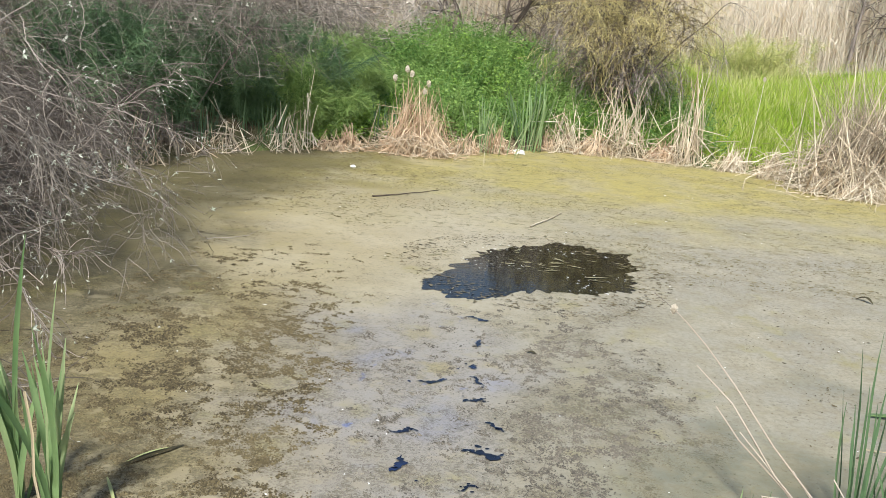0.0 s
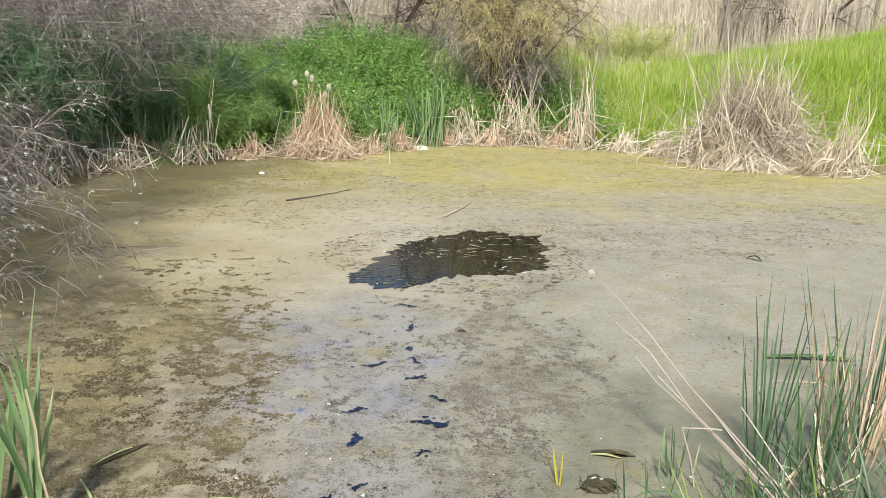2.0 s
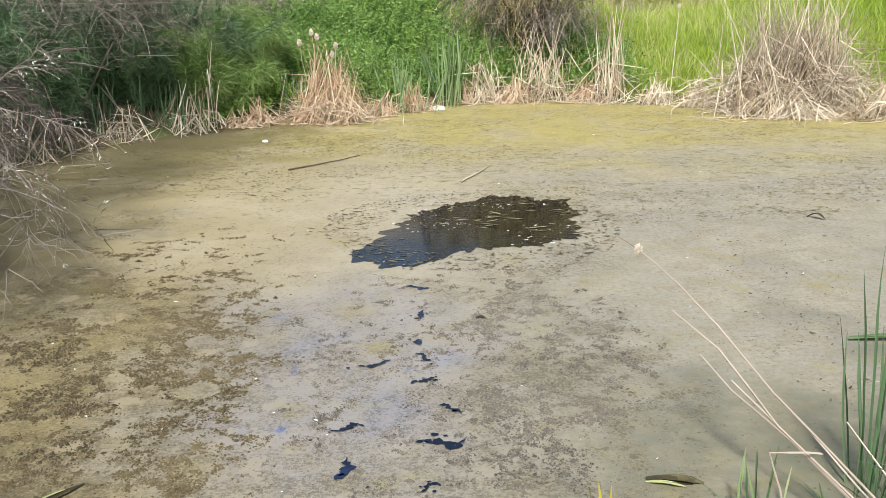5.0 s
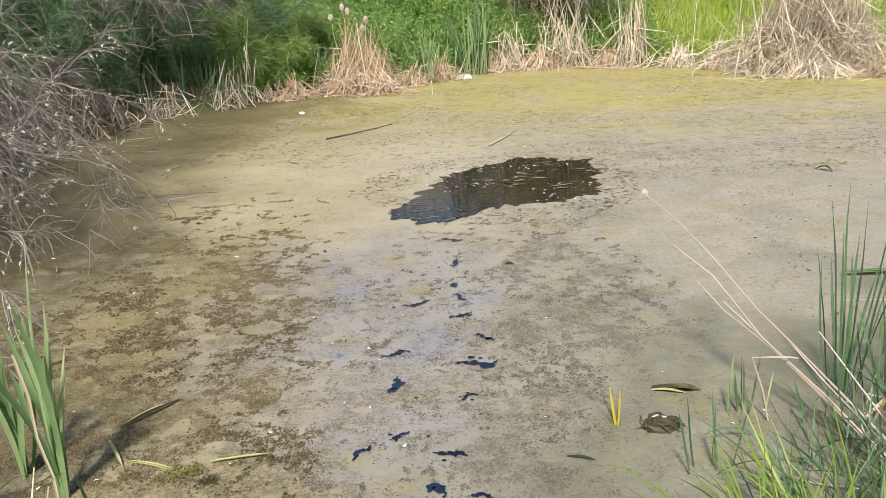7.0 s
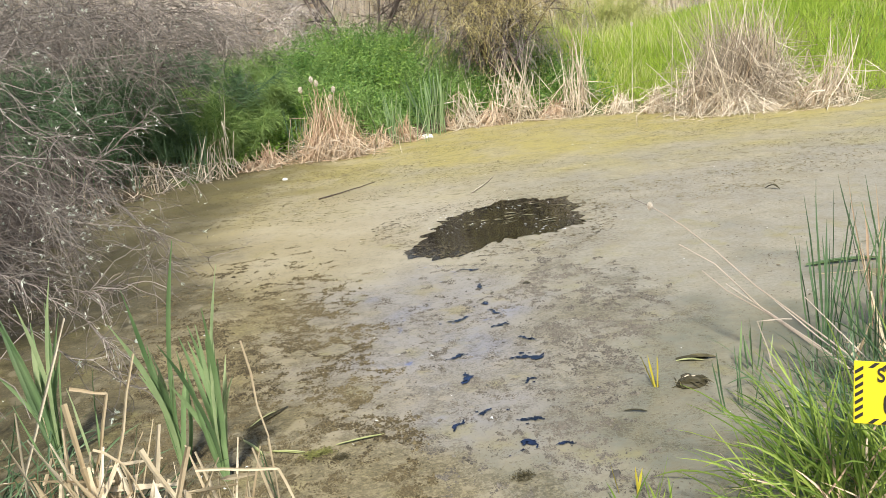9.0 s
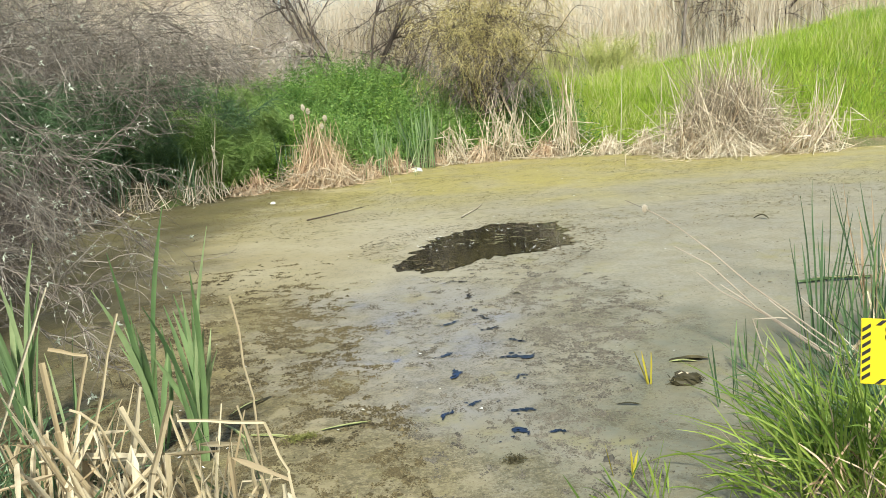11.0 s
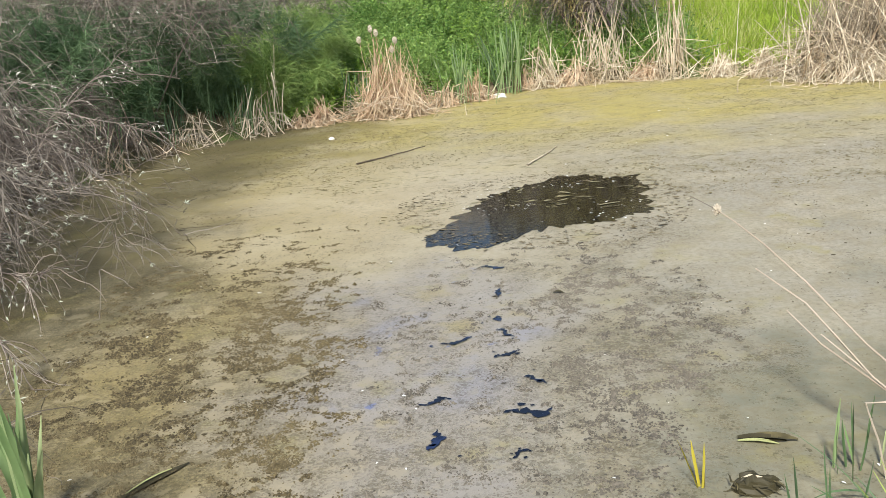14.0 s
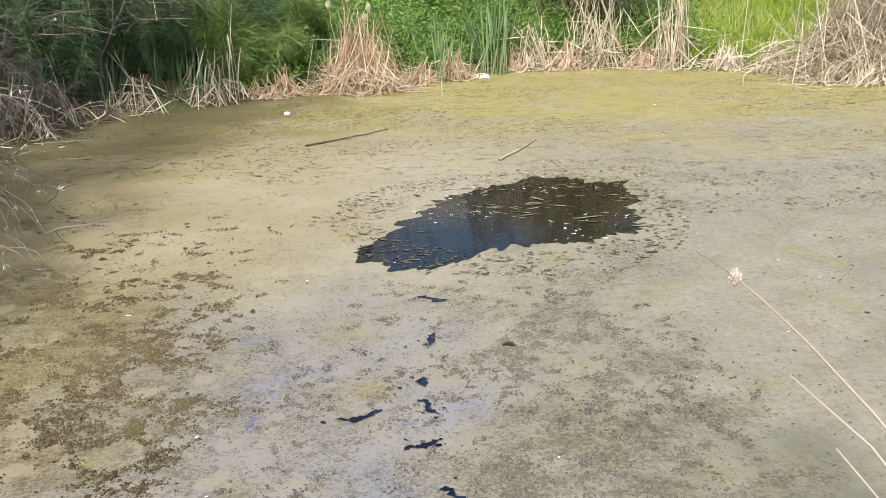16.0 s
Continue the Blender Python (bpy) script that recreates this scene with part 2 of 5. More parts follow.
    streak = n_math(nt, "MULTIPLY", streak, n_step(nt, wy, 7.0, 11.0))
    col = n_mix(nt, n_math(nt, "MULTIPLY", spots, 0.35), silt, (0.285, 0.24, 0.145))
    lime = n_math(nt, "MULTIPLY", n_step(nt, n_noise(nt, co, 1.9, 5, 0.65), 0.54, 0.70, 0.0, 0.45), near)
    col = n_mix(nt, lime, col, (0.25, 0.22, 0.07))
    col = n_mix(nt, n_math(nt, "MULTIPLY", bed, 0.22), col, (0.142, 0.111, 0.041))
    col = n_mix(nt, n_math(nt, "MULTIPLY", bed, n_step(nt, crumb, 0.49, 0.57, 0.0, 0.5)), col, (0.05, 0.04, 0.018))
    col = n_mix(nt, n_math(nt, "MULTIPLY", bed, n_step(nt, crumb, 0.46, 0.37, 0.0, 0.6)), col, (0.34, 0.285, 0.15))
    col = n_mix(nt, n_math(nt, "MULTIPLY", specks, 0.5), col, (0.06, 0.048, 0.023))
    col = n_mix(nt, n_math(nt, "MULTIPLY", dots, 0.7), col, (0.07, 0.058, 0.03))
    col = n_mix(nt, n_math(nt, "MULTIPLY", streak, 0.6), col, (0.11, 0.095, 0.035))
    solid = n_math(nt, "MAXIMUM", specks, n_math(nt, "MAXIMUM", streak, dots))
    sheen = n_math(nt, "MAXIMUM", film, n_math(nt, "MULTIPLY", n_math(nt, "MULTIPLY", n_step(nt, bx, 0.1, 0.6), n_step(nt, wy, 9.5, 6.0)), n_step(nt, wx, 3.4, 1.6, 0.5, 0.75)))
    rough = n_math(nt, "MAXIMUM", n_step(nt, sheen, 0.0, 1.0, 0.62, 0.32), n_math(nt, "MULTIPLY", n_math(nt, "MAXIMUM", solid, n_math(nt, "MULTIPLY", bed, 0.7)), 0.5))
    relief = n_math_raw(nt, "ADD", n_math(nt, "MAXIMUM", solid, n_math(nt, "MULTIPLY", bed, n_step(nt, crumb, 0.35, 0.65))), n_step(nt, n_noise(nt, co, 6, 3), 0.3, 0.7, 0.0, 0.12))
    p = n_surface(nt, col, rough, n_bump(nt, relief, 0.5, 0.008), 0.5)
    p.inputs["IOR"].default_value = 1.34
    nt.links.new(n_math(nt, "MULTIPLY", n_step(nt, wx, 0.4, 1.8, 1.0, 0.6), 0.5), p.inputs["Specular IOR Level"])
    n_out(nt, p.outputs[0])
    return m


def dark_water_material():
    m, nt = material("open_water")
    co = n_coord(nt)
    rip = n_noise(nt, n_map(nt, co, (1.0, 2.6, 1)), 7, 3, 0.5)
    col = n_mix(nt, n_step(nt, n_noise(nt, co, 3.0, 3), 0.4, 0.7), (0.005, 0.0055, 0.004), (0.012, 0.012, 0.008))
    p = n_surface(nt, col, 0.025, n_bump(nt, rip, 0.07, 0.012), 0.42)
    p.inputs["IOR"].default_value = 1.33
    n_out(nt, p.outputs[0])
    return m


def gap_material():
    m, nt = material("sky_tinted_water")
    co = n_coord(nt)
    # the navy tint paints reflected sky into the nearly black water
    col = n_mix(nt, n_step(nt, n_noise(nt, co, 5.0, 3), 0.4, 0.7), (0.006, 0.008, 0.014), (0.014, 0.024, 0.062))
    p = n_surface(nt, col, 0.03, n_bump(nt, n_noise(nt, co, 30, 3), 0.08, 0.01), 0.5)
    p.inputs["IOR"].default_value = 1.33
    n_out(nt, p.outputs[0])
    return m


GAP = gap_material()
SOIL = ground_material()
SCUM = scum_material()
OPEN = dark_water_material()
DRY = plant_material("dry_reed", [(0.36, 0.26, 0.16), (0.55, 0.45, 0.31), (0.66, 0.57, 0.42), (0.74, 0.67, 0.53)], 0.15, 0.55)
DRY_GOLD = plant_material("dry_reed_golden", [(0.26, 0.19, 0.10), (0.44, 0.35, 0.21), (0.56, 0.47, 0.31), (0.67, 0.59, 0.43)], 0.15, 0.6)
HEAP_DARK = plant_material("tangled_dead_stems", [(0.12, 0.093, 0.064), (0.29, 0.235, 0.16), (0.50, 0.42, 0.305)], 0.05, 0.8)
DRY_RED = plant_material("dry_reed_russet", [(0.30, 0.18, 0.10), (0.50, 0.34, 0.21), (0.60, 0.45, 0.30), (0.66, 0.54, 0.38)], 0.12, 0.6)
DRY_GREY = plant_material("dry_reed_grey", [(0.22, 0.17, 0.11), (0.38, 0.31, 0.21), (0.54, 0.46, 0.34), (0.66, 0.58, 0.45)], 0.10, 0.7)
HAY = plant_material("reed_bed_tan", [(0.70, 0.61, 0.48), (0.78, 0.71, 0.59), (0.85, 0.80, 0.70)], 0.5, 0.8)
CATTAIL = plant_material("cattail_green", [(0.055, 0.11, 0.04), (0.12, 0.215, 0.075), (0.20, 0.305, 0.115), (0.38, 0.43, 0.22)], 0.3, 0.55, 7, 0.4, 0.5)
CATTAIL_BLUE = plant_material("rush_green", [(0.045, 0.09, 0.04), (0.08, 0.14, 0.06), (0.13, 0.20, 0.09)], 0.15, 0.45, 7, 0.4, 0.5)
LIME = plant_material("young_grass", [(0.07, 0.13, 0.02), (0.15, 0.24, 0.035), (0.26, 0.36, 0.06), (0.40, 0.47, 0.11)], 0.4, 0.5, 5, 0.3)
GRASS = plant_material("bank_grass", [(0.20, 0.31, 0.032), (0.34, 0.465, 0.055), (0.46, 0.56, 0.09)], 0.45, 0.6, 1.5, 0.35)
STRAW = plant_material("yellowing_grass", [(0.34, 0.40, 0.10), (0.50, 0.52, 0.18), (0.62, 0.58, 0.28)], 0.35, 0.6, 2.0, 0.3)
WEED = plant_material("weed_leaf", [(0.045, 0.105, 0.022), (0.105, 0.22, 0.043), (0.19, 0.33, 0.072), (0.32, 0.45, 0.125)], 0.3, 0.5, 2.0, 0.5)
WEED_LIGHT = plant_material("weed_leaf_light", [(0.15, 0.27, 0.04), (0.25, 0.41, 0.065), (0.36, 0.50, 0.11)], 0.4, 0.5, 2.0, 0.4)
FENNEL = plant_material("feathery_green", [(0.036, 0.074, 0.034), (0.09, 0.165, 0.072), (0.18, 0.27, 0.125)], 0.25, 0.6, 2.0, 0.5)
FENNEL_LIGHT = plant_material("feathery_green_light", [(0.07, 0.13, 0.03), (0.17, 0.275, 0.07), (0.34, 0.45, 0.14)], 0.25, 0.6, 2.0, 0.5)
TWIG = plant_material("bare_twig", [(0.085, 0.066, 0.055), (0.17, 0.14, 0.118), (0.33, 0.285, 0.24)], 0, 0.75, 5, 0.4)
TWIG_PINK = plant_material("bare_twig_greyish", [(0.04, 0.032, 0.026), (0.08, 0.067, 0.054), (0.31, 0.27, 0.222)], 0, 0.75, 5, 0.4)
TWIG_PALE = plant_material("bare_twig_pale", [(0.30, 0.245, 0.205), (0.46, 0.39, 0.33), (0.62, 0.54, 0.47)], 0, 0.75, 5, 0.3)
TWIG_GOLD = plant_material("golden_twig", [(0.20, 0.15, 0.06), (0.48, 0.39, 0.16), (0.68, 0.60, 0.27)], 0.15, 0.7, 5, 0.4)
# rust-brown twig with the shade of the shrub's inside in its colour
TWIG_SHADED = plant_material("shaded_rust_twig", [(0.035, 0.027, 0.022), (0.07, 0.056, 0.046), (0.15, 0.125, 0.103)], 0, 0.8, 6, 0.4)
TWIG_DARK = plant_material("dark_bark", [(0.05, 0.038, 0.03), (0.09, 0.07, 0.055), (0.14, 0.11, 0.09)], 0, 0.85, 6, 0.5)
PALE_LEAF = plant_material("pale_bud_leaf", [(0.30, 0.34, 0.25), (0.44, 0.47, 0.37), (0.56, 0.57, 0.48)], 0.2, 0.6, 9, 0.3)
FLUFF = plant_material("seed_fluff", [(0.50, 0.42, 0.30), (0.64, 0.57, 0.46), (0.74, 0.69, 0.60)], 0.2, 0.9, 20, 0.4)
ALGA = plant_material("floating_weed", [(0.045, 0.036, 0.02), (0.095, 0.075, 0.04), (0.16, 0.125, 0.065)], 0, 0.75, 20, 0.3)
DRIFT = plant_material("drifting_weed", [(0.085, 0.07, 0.033), (0.14, 0.115, 0.055), (0.20, 0.165, 0.08)], 0, 0.75, 20, 0.3)
CRUMB = plant_material("weed_crumb", [(0.024, 0.018, 0.008), (0.048, 0.037, 0.017), (0.085, 0.066, 0.031), (0.16, 0.127, 0.062)], 0, 0.8, 20, 0.3)
# the same crumb greyed, with the cast of lilac sky light in its colour
CRUMB_SKYLIT = plant_material("skylit_weed_crumb", [(0.045, 0.041, 0.033), (0.08, 0.071, 0.056), (0.12, 0.105, 0.08), (0.17, 0.15, 0.115)], 0, 0.8, 20, 0.3)
SCUM_BIT = plain_material("scum_flake", (0.26, 0.23, 0.12), 0.5, 0.35, 30)
FOAM = plain_material("foam", (0.78, 0.78, 0.74), 0.5, 0.15, 40)
BLEACHED = plant_material("bleached_stem", [(0.30, 0.24, 0.18), (0.43, 0.36, 0.28), (0.54, 0.47, 0.38)], 0.05, 0.5, 9, 0.3)
WHITE = plain_material("weathered_white_plastic", (0.75, 0.73, 0.64), 0.45, 0.2, 12)
ROTTEN = plant_material("rotten_leaf", [(0.02, 0.018, 0.009), (0.05, 0.042, 0.02), (0.12, 0.10, 0.045)], 0.05, 0.6, 16, 0.7)
PALE_GREEN = plant_material("fading_leaf", [(0.28, 0.30, 0.10), (0.42, 0.44, 0.20)], 0.15, 0.5, 16, 0.5)
MOSS = plant_material("floating_moss", [(0.08, 0.085, 0.02), (0.16, 0.165, 0.045), (0.26, 0.25, 0.08)], 0.1, 0.7, 20, 0.4)
YELLOW_LEAF = plant_material("yellow_leaf", [(0.36, 0.30, 0.03), (0.52, 0.45, 0.06)], 0.3, 0.5, 16, 0.4)
STICK = plain_material("wet_stick", (0.13, 0.10, 0.07), 0.6, 0.5, 16)
YELLOW = plain_material("sign_yellow", (0.64, 0.50, 0.014), 0.45, 0.08, 5)
BLACK = plain_material("sign_black", (0.02, 0.018, 0.016), 0.5, 0.2, 8)
WOOD = plain_material("post_wood", (0.42, 0.33, 0.20), 0.75, 0.3, 18)

# ---- mesh helpers ----
def mesh_object(name, verts, faces, mat, parent=None, smooth=False):
    me = bpy.data.meshes.new(name)
    me.from_pydata(np.asarray(verts, float).tolist(), [], [tuple(f) for f in (faces.tolist() if isinstance(faces, np.ndarray) else faces)])
    me.materials.append(mat)
    if smooth:
        me.polygons.foreach_set("use_smooth", [True] * len(me.polygons))
    ob = new(name, me)
    ob.parent = parent
    return ob


def part(name, verts, faces, mat, parent, label="", smooth=False, kind=""):
    return tagged(mesh_object(name, verts, faces, mat, parent, smooth), label, kind=kind)


def holder(name, place, label, category, group="", kind=""):
    ob = new(name)
    ob.location = place
    return tagged(ob, label, category, group, kind)


def unit(v):
    return v / np.maximum(np.linalg.norm(v, axis=-1, keepdims=True), 1e-9)


def strands(P, W, sides=2, rng=None, facing=None):
    """Ribbons (2: flat, 23: folded like a leaf) or thin stems (3 and more sides) along the lines P (M, N, 3) of widths W (M, N)."""
    M, N, _ = P.shape
    T = unit(np.gradient(P, axis=1))
    ref = unit(rng.normal(size=(M, 1, 3))) if facing is None else np.broadcast_to(facing, (M, 1, 3))
    S = unit(np.cross(T, ref) + 1e-6)
    B = np.cross(T, S)
    h = W[..., None] / 2
    if sides == 2:
        rings = np.stack([P - S * h, P + S * h], 2)
    elif sides == 23:
        rings = np.stack([P - S * h, P + B * h * 0.45, P + S * h], 2)
    else:
        a = np.arange(sides) * 2 * np.pi / sides
        rings = np.stack([P + (S * np.cos(x) + B * np.sin(x)) * h for x in a], 2)
    k = rings.shape[2]
    V = rings.reshape(-1, 3)
    idx = np.arange(M * N * k).reshape(M, N, k)
    hops = k - 1 if sides in (2, 23) else k
    F = []
    for j in range(hops):
        a, b = j, (j + 1) % k
        F.append(np.stack([idx[:, :-1, a], idx[:, :-1, b], idx[:, 1:, b], idx[:, 1:, a]], -1).reshape(-1, 4))
    return V, np.concatenate(F)


def grow(start, way, length, N, rng, droop=0.0, wander=0.15, lift=0.0):
    """Lines that set out along way and bend with their weight."""
    M = len(start)
    P = np.empty((M, N, 3))
    P[:, 0] = start
    d = unit(np.asarray(way, float))
    step = (np.asarray(length, float) / (N - 1))[:, None]
    droop = np.broadcast_to(np.asarray(droop, float), (M,))[:, None]
    for i in range(1, N):
        d = unit(d + rng.normal(size=(M, 3)) * wander - np.array([0, 0, 1.0]) * droop / (N - 1) + np.array([0, 0, 1.0]) * lift / (N - 1))
        P[:, i] = P[:, i - 1] + d * step
    return P


def along(P, pick, s):
    """Places and directions at the fraction s of the picked lines."""
    N = P.shape[1]
    f = s * (N - 1)
    i = np.minimum(f.astype(int), N - 2)
    a, b = P[pick, i], P[pick, i + 1]
    return a + (b - a) * (f - i)[:, None], unit(b - a)


def leaves(C, D, L, Wd, rng, fold=0.3):
    """Small folded leaves at C pointing along D."""
    M = len(C)
    D = unit(D)
    S = unit(np.cross(D, rng.normal(size=(M, 3))))
    U = np.cross(S, D)
    L, Wd = L[:, None], Wd[:, None]
    V = np.stack([C, C + D * L * 0.45 - S * Wd / 2 + U * Wd * fold, C + D * L, C + D * L * 0.45 + S * Wd / 2 + U * Wd * fold], 1)
    i = np.arange(M) * 4
    F = np.concatenate([np.stack([i, i + 1, i + 2], -1), np.stack([i, i + 2, i + 3], -1)])
    return V.reshape(-1, 3), F


def taper(M, N, w0, w1, power=1.0):
    s = np.linspace(0, 1, N) ** power
    w0, w1 = np.broadcast_to(w0, (M,)), np.broadcast_to(w1, (M,))
    return w0[:, None] * (1 - s) + w1[:, None] * s


def blade(M, N, w, tip=0.12):
    """Widths of strap leaves: broad most of the way, pointed at the tip."""
    s = np.linspace(0, 1, N)
    shape = np.clip(np.minimum(0.5 + s * 1.6, 1), 0, 1) * np.clip((1.0 - s) / 0.22, tip, 1)
    return np.broadcast_to(w, (M,))[:, None] * shape


# ---- ground and pond ----
SHORE = [(-4.5, 5.0), (-4.4, 8.5), (-4.7, 10.8), (-4.5, 13.7), (-3.4, 15.2), (-2.0, 16.6), (-0.9, 17.3), (0.4, 17.5), (1.3, 18.4), (2.1, 19.3), (3.4, 19.3),
         (4.8, 19.1), (6.2, 18.4), (7.4, 17.1), (8.6, 16.3), (9.6, 15.2), (10.5, 15.2), (13.0, 14.6), (15.0, 11.0), (13.0, 5.0), (7.0, 2.4),
         (3.0, 2.2), (1.2, 2.15), (0.4, 2.25), (-0.6, 2.3), (-1.6, 2.6), (-2.6, 3.0), (-3.8, 3.8)]
SH = np.array(SHORE)


def shore_distance(x, y):
    """Metres from the water's edge, above zero on land."""
    p = np.stack([np.asarray(x, float), np.asarray(y, float)], -1)
    best = np.full(p.shape[:-1], 1e9)
    inside = np.zeros(p.shape[:-1], bool)
    for a, b in zip(SH, np.roll(SH, -1, 0)):
        e = b - a
        t = np.clip(((p - a) @ e) / (e @ e), 0, 1)
        best = np.minimum(best, np.linalg.norm(p - a - t[..., None] * e, axis=-1))
        cross = ((a[1] > p[..., 1]) != (b[1] > p[..., 1])) & (p[..., 0] < e[0] * (p[..., 1] - a[1]) / (e[1] if e[1] else 1e-9) + a[0])
        inside ^= cross
    return np.where(inside, -best, best)


def smooth01(t):
    t = np.clip(t, 0, 1)
    return t * t * (3 - 2 * t)


def ground_height(x, y):
    x, y = np.asarray(x, float), np.asarray(y, float)
    d = shore_distance(x, y)
    far = smooth01((y - 7) / 6)
    right = smooth01((x - 4) / 7)
    crest = np.interp(x, [-6, -3, -1, 2.5, 6, 7.5, 9, 12, 15, 20], [1.2, 1.2, 1.55, 1.8, 1.8, 1.5, 1.6, 2.05, 2.75, 2.9])
    far_h = 0.10 + crest * smooth01((d + 1.2 - 0.4 * right) / (6.0 - 0.6 * right)) - 0.13
    near_h = 0.02 + 0.42 * smooth01((d + 0.1) / 1.6)
    h = np.where(d > 0, near_h * (1 - far) + far_h * far, np.maximum(d * 0.5, -0.6))
    lumps = 0.06 * np.sin(x * 1.7 + 0.6 * np.sin(y * 1.3)) * np.sin(y * 1.9 + 1.0) + 0.03 * np.sin(x * 4.1 + y * 2.3)
    return h + lumps * np.clip(d * 0.7, 0, 1)


def make_ground():
    xs = np.concatenate([[-900, -300, -120, -60, -40, -28], np.arange(-20, 24.01, 0.4), [30, 42, 60, 120, 300, 900]])
    ys = np.concatenate([[-900, -300, -100, -40, -20], np.arange(-10, 34.01, 0.4), [40, 50, 80, 160, 400, 1200]])
    X, Y = np.meshgrid(xs, ys)
    V = np.stack([X, Y, ground_height(X, Y)], -1).reshape(-1, 3)
    i = np.arange(len(xs) * len(ys)).reshape(len(ys), len(xs))
    F = np.stack([i[:-1, :-1], i[:-1, 1:], i[1:, 1:], i[1:, :-1]], -1).reshape(-1, 4)
    ob = mesh_object("ground", V, F, SOIL, smooth=True)
    return tagged(ob, "brown soil bank rising round the pond", "ground", kind="structure")


make_ground()
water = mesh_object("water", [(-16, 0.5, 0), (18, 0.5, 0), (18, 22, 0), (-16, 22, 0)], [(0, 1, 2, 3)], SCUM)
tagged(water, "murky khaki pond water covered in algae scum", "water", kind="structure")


def value_noise(x, y, f, seed=0):
    """Smooth random field from 0 to 1, f cells to the metre."""
    x, y = np.asarray(x, float) * f, np.asarray(y, float) * f
    i, j = np.floor(x).astype(int), np.floor(y).astype(int)
    u, v = x - i, y - j
    u, v = u * u * (3 - 2 * u), v * v * (3 - 2 * v)

    def cell(a, b):
        h = np.sin(a * 127.1 + b * 311.7 + seed * 74.7) * 43758.5453
        return h - np.floor(h)

    return (cell(i, j) * (1 - u) + cell(i + 1, j) * u) * (1 - v) + (cell(i, j + 1) * (1 - u) + cell(i + 1, j + 1) * u) * v


def fractal(x, y, f, seed=0):
    return (value_noise(x, y, f, seed) * 0.5 + value_noise(x, y, f * 2.1, seed + 1) * 0.3 + value_noise(x, y, f * 4.3, seed + 2) * 0.2)


def ragged_patch(name, outline, z, rng, rough=0.06, steps=60, mat=None):
    """A flat sheet with a frayed outline through the corners given."""
    pts = []
    k = len(outline)
    for i in range(k):
        a, b = np.array(outline[i]), np.array(outline[(i + 1) % k])
        n = max(2, int(np.linalg.norm(b - a) * steps))
        for s in range(n):
            pts.append(a + (b - a) * s / n)
    pts = np.array(pts)
    c = pts.mean(0)
    out = unit(pts - c)
    ox = rng.uniform(0, 50)
    wave = (fractal(pts[:, 0] + ox, pts[:, 1], 0.3 / rough, 3) - 0.5) * 3.0 + (fractal(pts[:, 0] + ox, pts[:, 1], 1.4 / rough, 4) - 0.5) * 2.2
    pts = pts + out * (wave * rough)[:, None]
    V = np.c_[pts, np.full(len(pts), z)]
    return mesh_object(name, V, [tuple(range(len(pts)))], mat or OPEN)


rng = np.random.default_rng(4)
patch = ragged_patch("open_water", [(-0.05, 7.68), (0.18, 8.15), (0.58, 9.25), (1.0, 9.6), (1.45, 9.95), (1.85, 9.75), (2.22, 9.6), (2.2, 9.0), (2.0, 8.02), (1.55, 8.0), (1.05, 7.78), (0.6, 7.5), (0.28, 7.38)], 0.004, rng, 0.12)
tagged(patch, "dark open water where the scum has parted", "water", kind="structure")

# ---- far bank: grass, weeds and reed bed ----
def scatter(n, x0, x1, y0, y1, rng, keep):
    x, y = rng.uniform(x0, x1, n), rng.uniform(y0, y1, n)
    d = shore_distance(x, y)
    k = keep(x, y, d)
    return x[k], y[k], d[k]


def wave2(x, y, f, p=0.0):
    return np.sin(x * f + 1.3 * np.sin(y * f * 0.7 + p)) * np.sin(y * f * 1.1 + p)


def grass_field():
    rng = np.random.default_rng(11)
    x, y, d = scatter(150000, 4.6, 18, 14, 27, rng, lambda x, y, d: (d > 0.15) & (d < 8.5) & (x > 5.2 + 0.5 * np.sin(y * 2)))
    n = len(x)
    base = np.c_[x, y, ground_height(x, y) - 0.02]
    h = rng.uniform(0.16, 0.44, n) * (0.55 + 1.0 * fractal(x, y, 0.7, 5)) * np.where(d < 0.8, 0.7, 1) * np.where(rng.uniform(0, 1, n) < 0.02, 1.8, 1)
    lean = np.c_[rng.normal(size=(n, 2)) * 0.25 + np.array([0.10, -0.05]), np.ones(n)]
    P = grow(base, lean, h, 3, rng, 0.5, 0.1)
    V, F = strands(P, blade(n, 3, rng.uniform(0.008, 0.016, n)), 2, rng)
    return tagged(mesh_object("grass", V, F, GRASS), "bright lime green grass on the sloping bank", "grass", kind="stuff")


def near_grass():
    rng = np.random.default_rng(12)
    x, y, d = scatter(9000, -5, 6, -4, 3.2, rng, lambda x, y, d: (d > 0.05) & (wave2(x, y, 2.0) > -0.3) & (np.hypot(x + 0.2, (y - 0.2) * 0.6) > 1.25))
    n = len(x)
    base = np.c_[x, y, ground_height(x, y) - 0.02]
    P = grow(base, np.c_[rng.normal(size=(n, 2)) * 0.35, np.ones(n)], rng.uniform(0.08, 0.26, n), 3, rng, 0.6, 0.1)
    V, F = strands(P, blade(n, 3, 0.006), 2, rng)
    return tagged(mesh_object("grass", V, F, LIME), "short green grass on the trodden bank", "grass", kind="stuff")


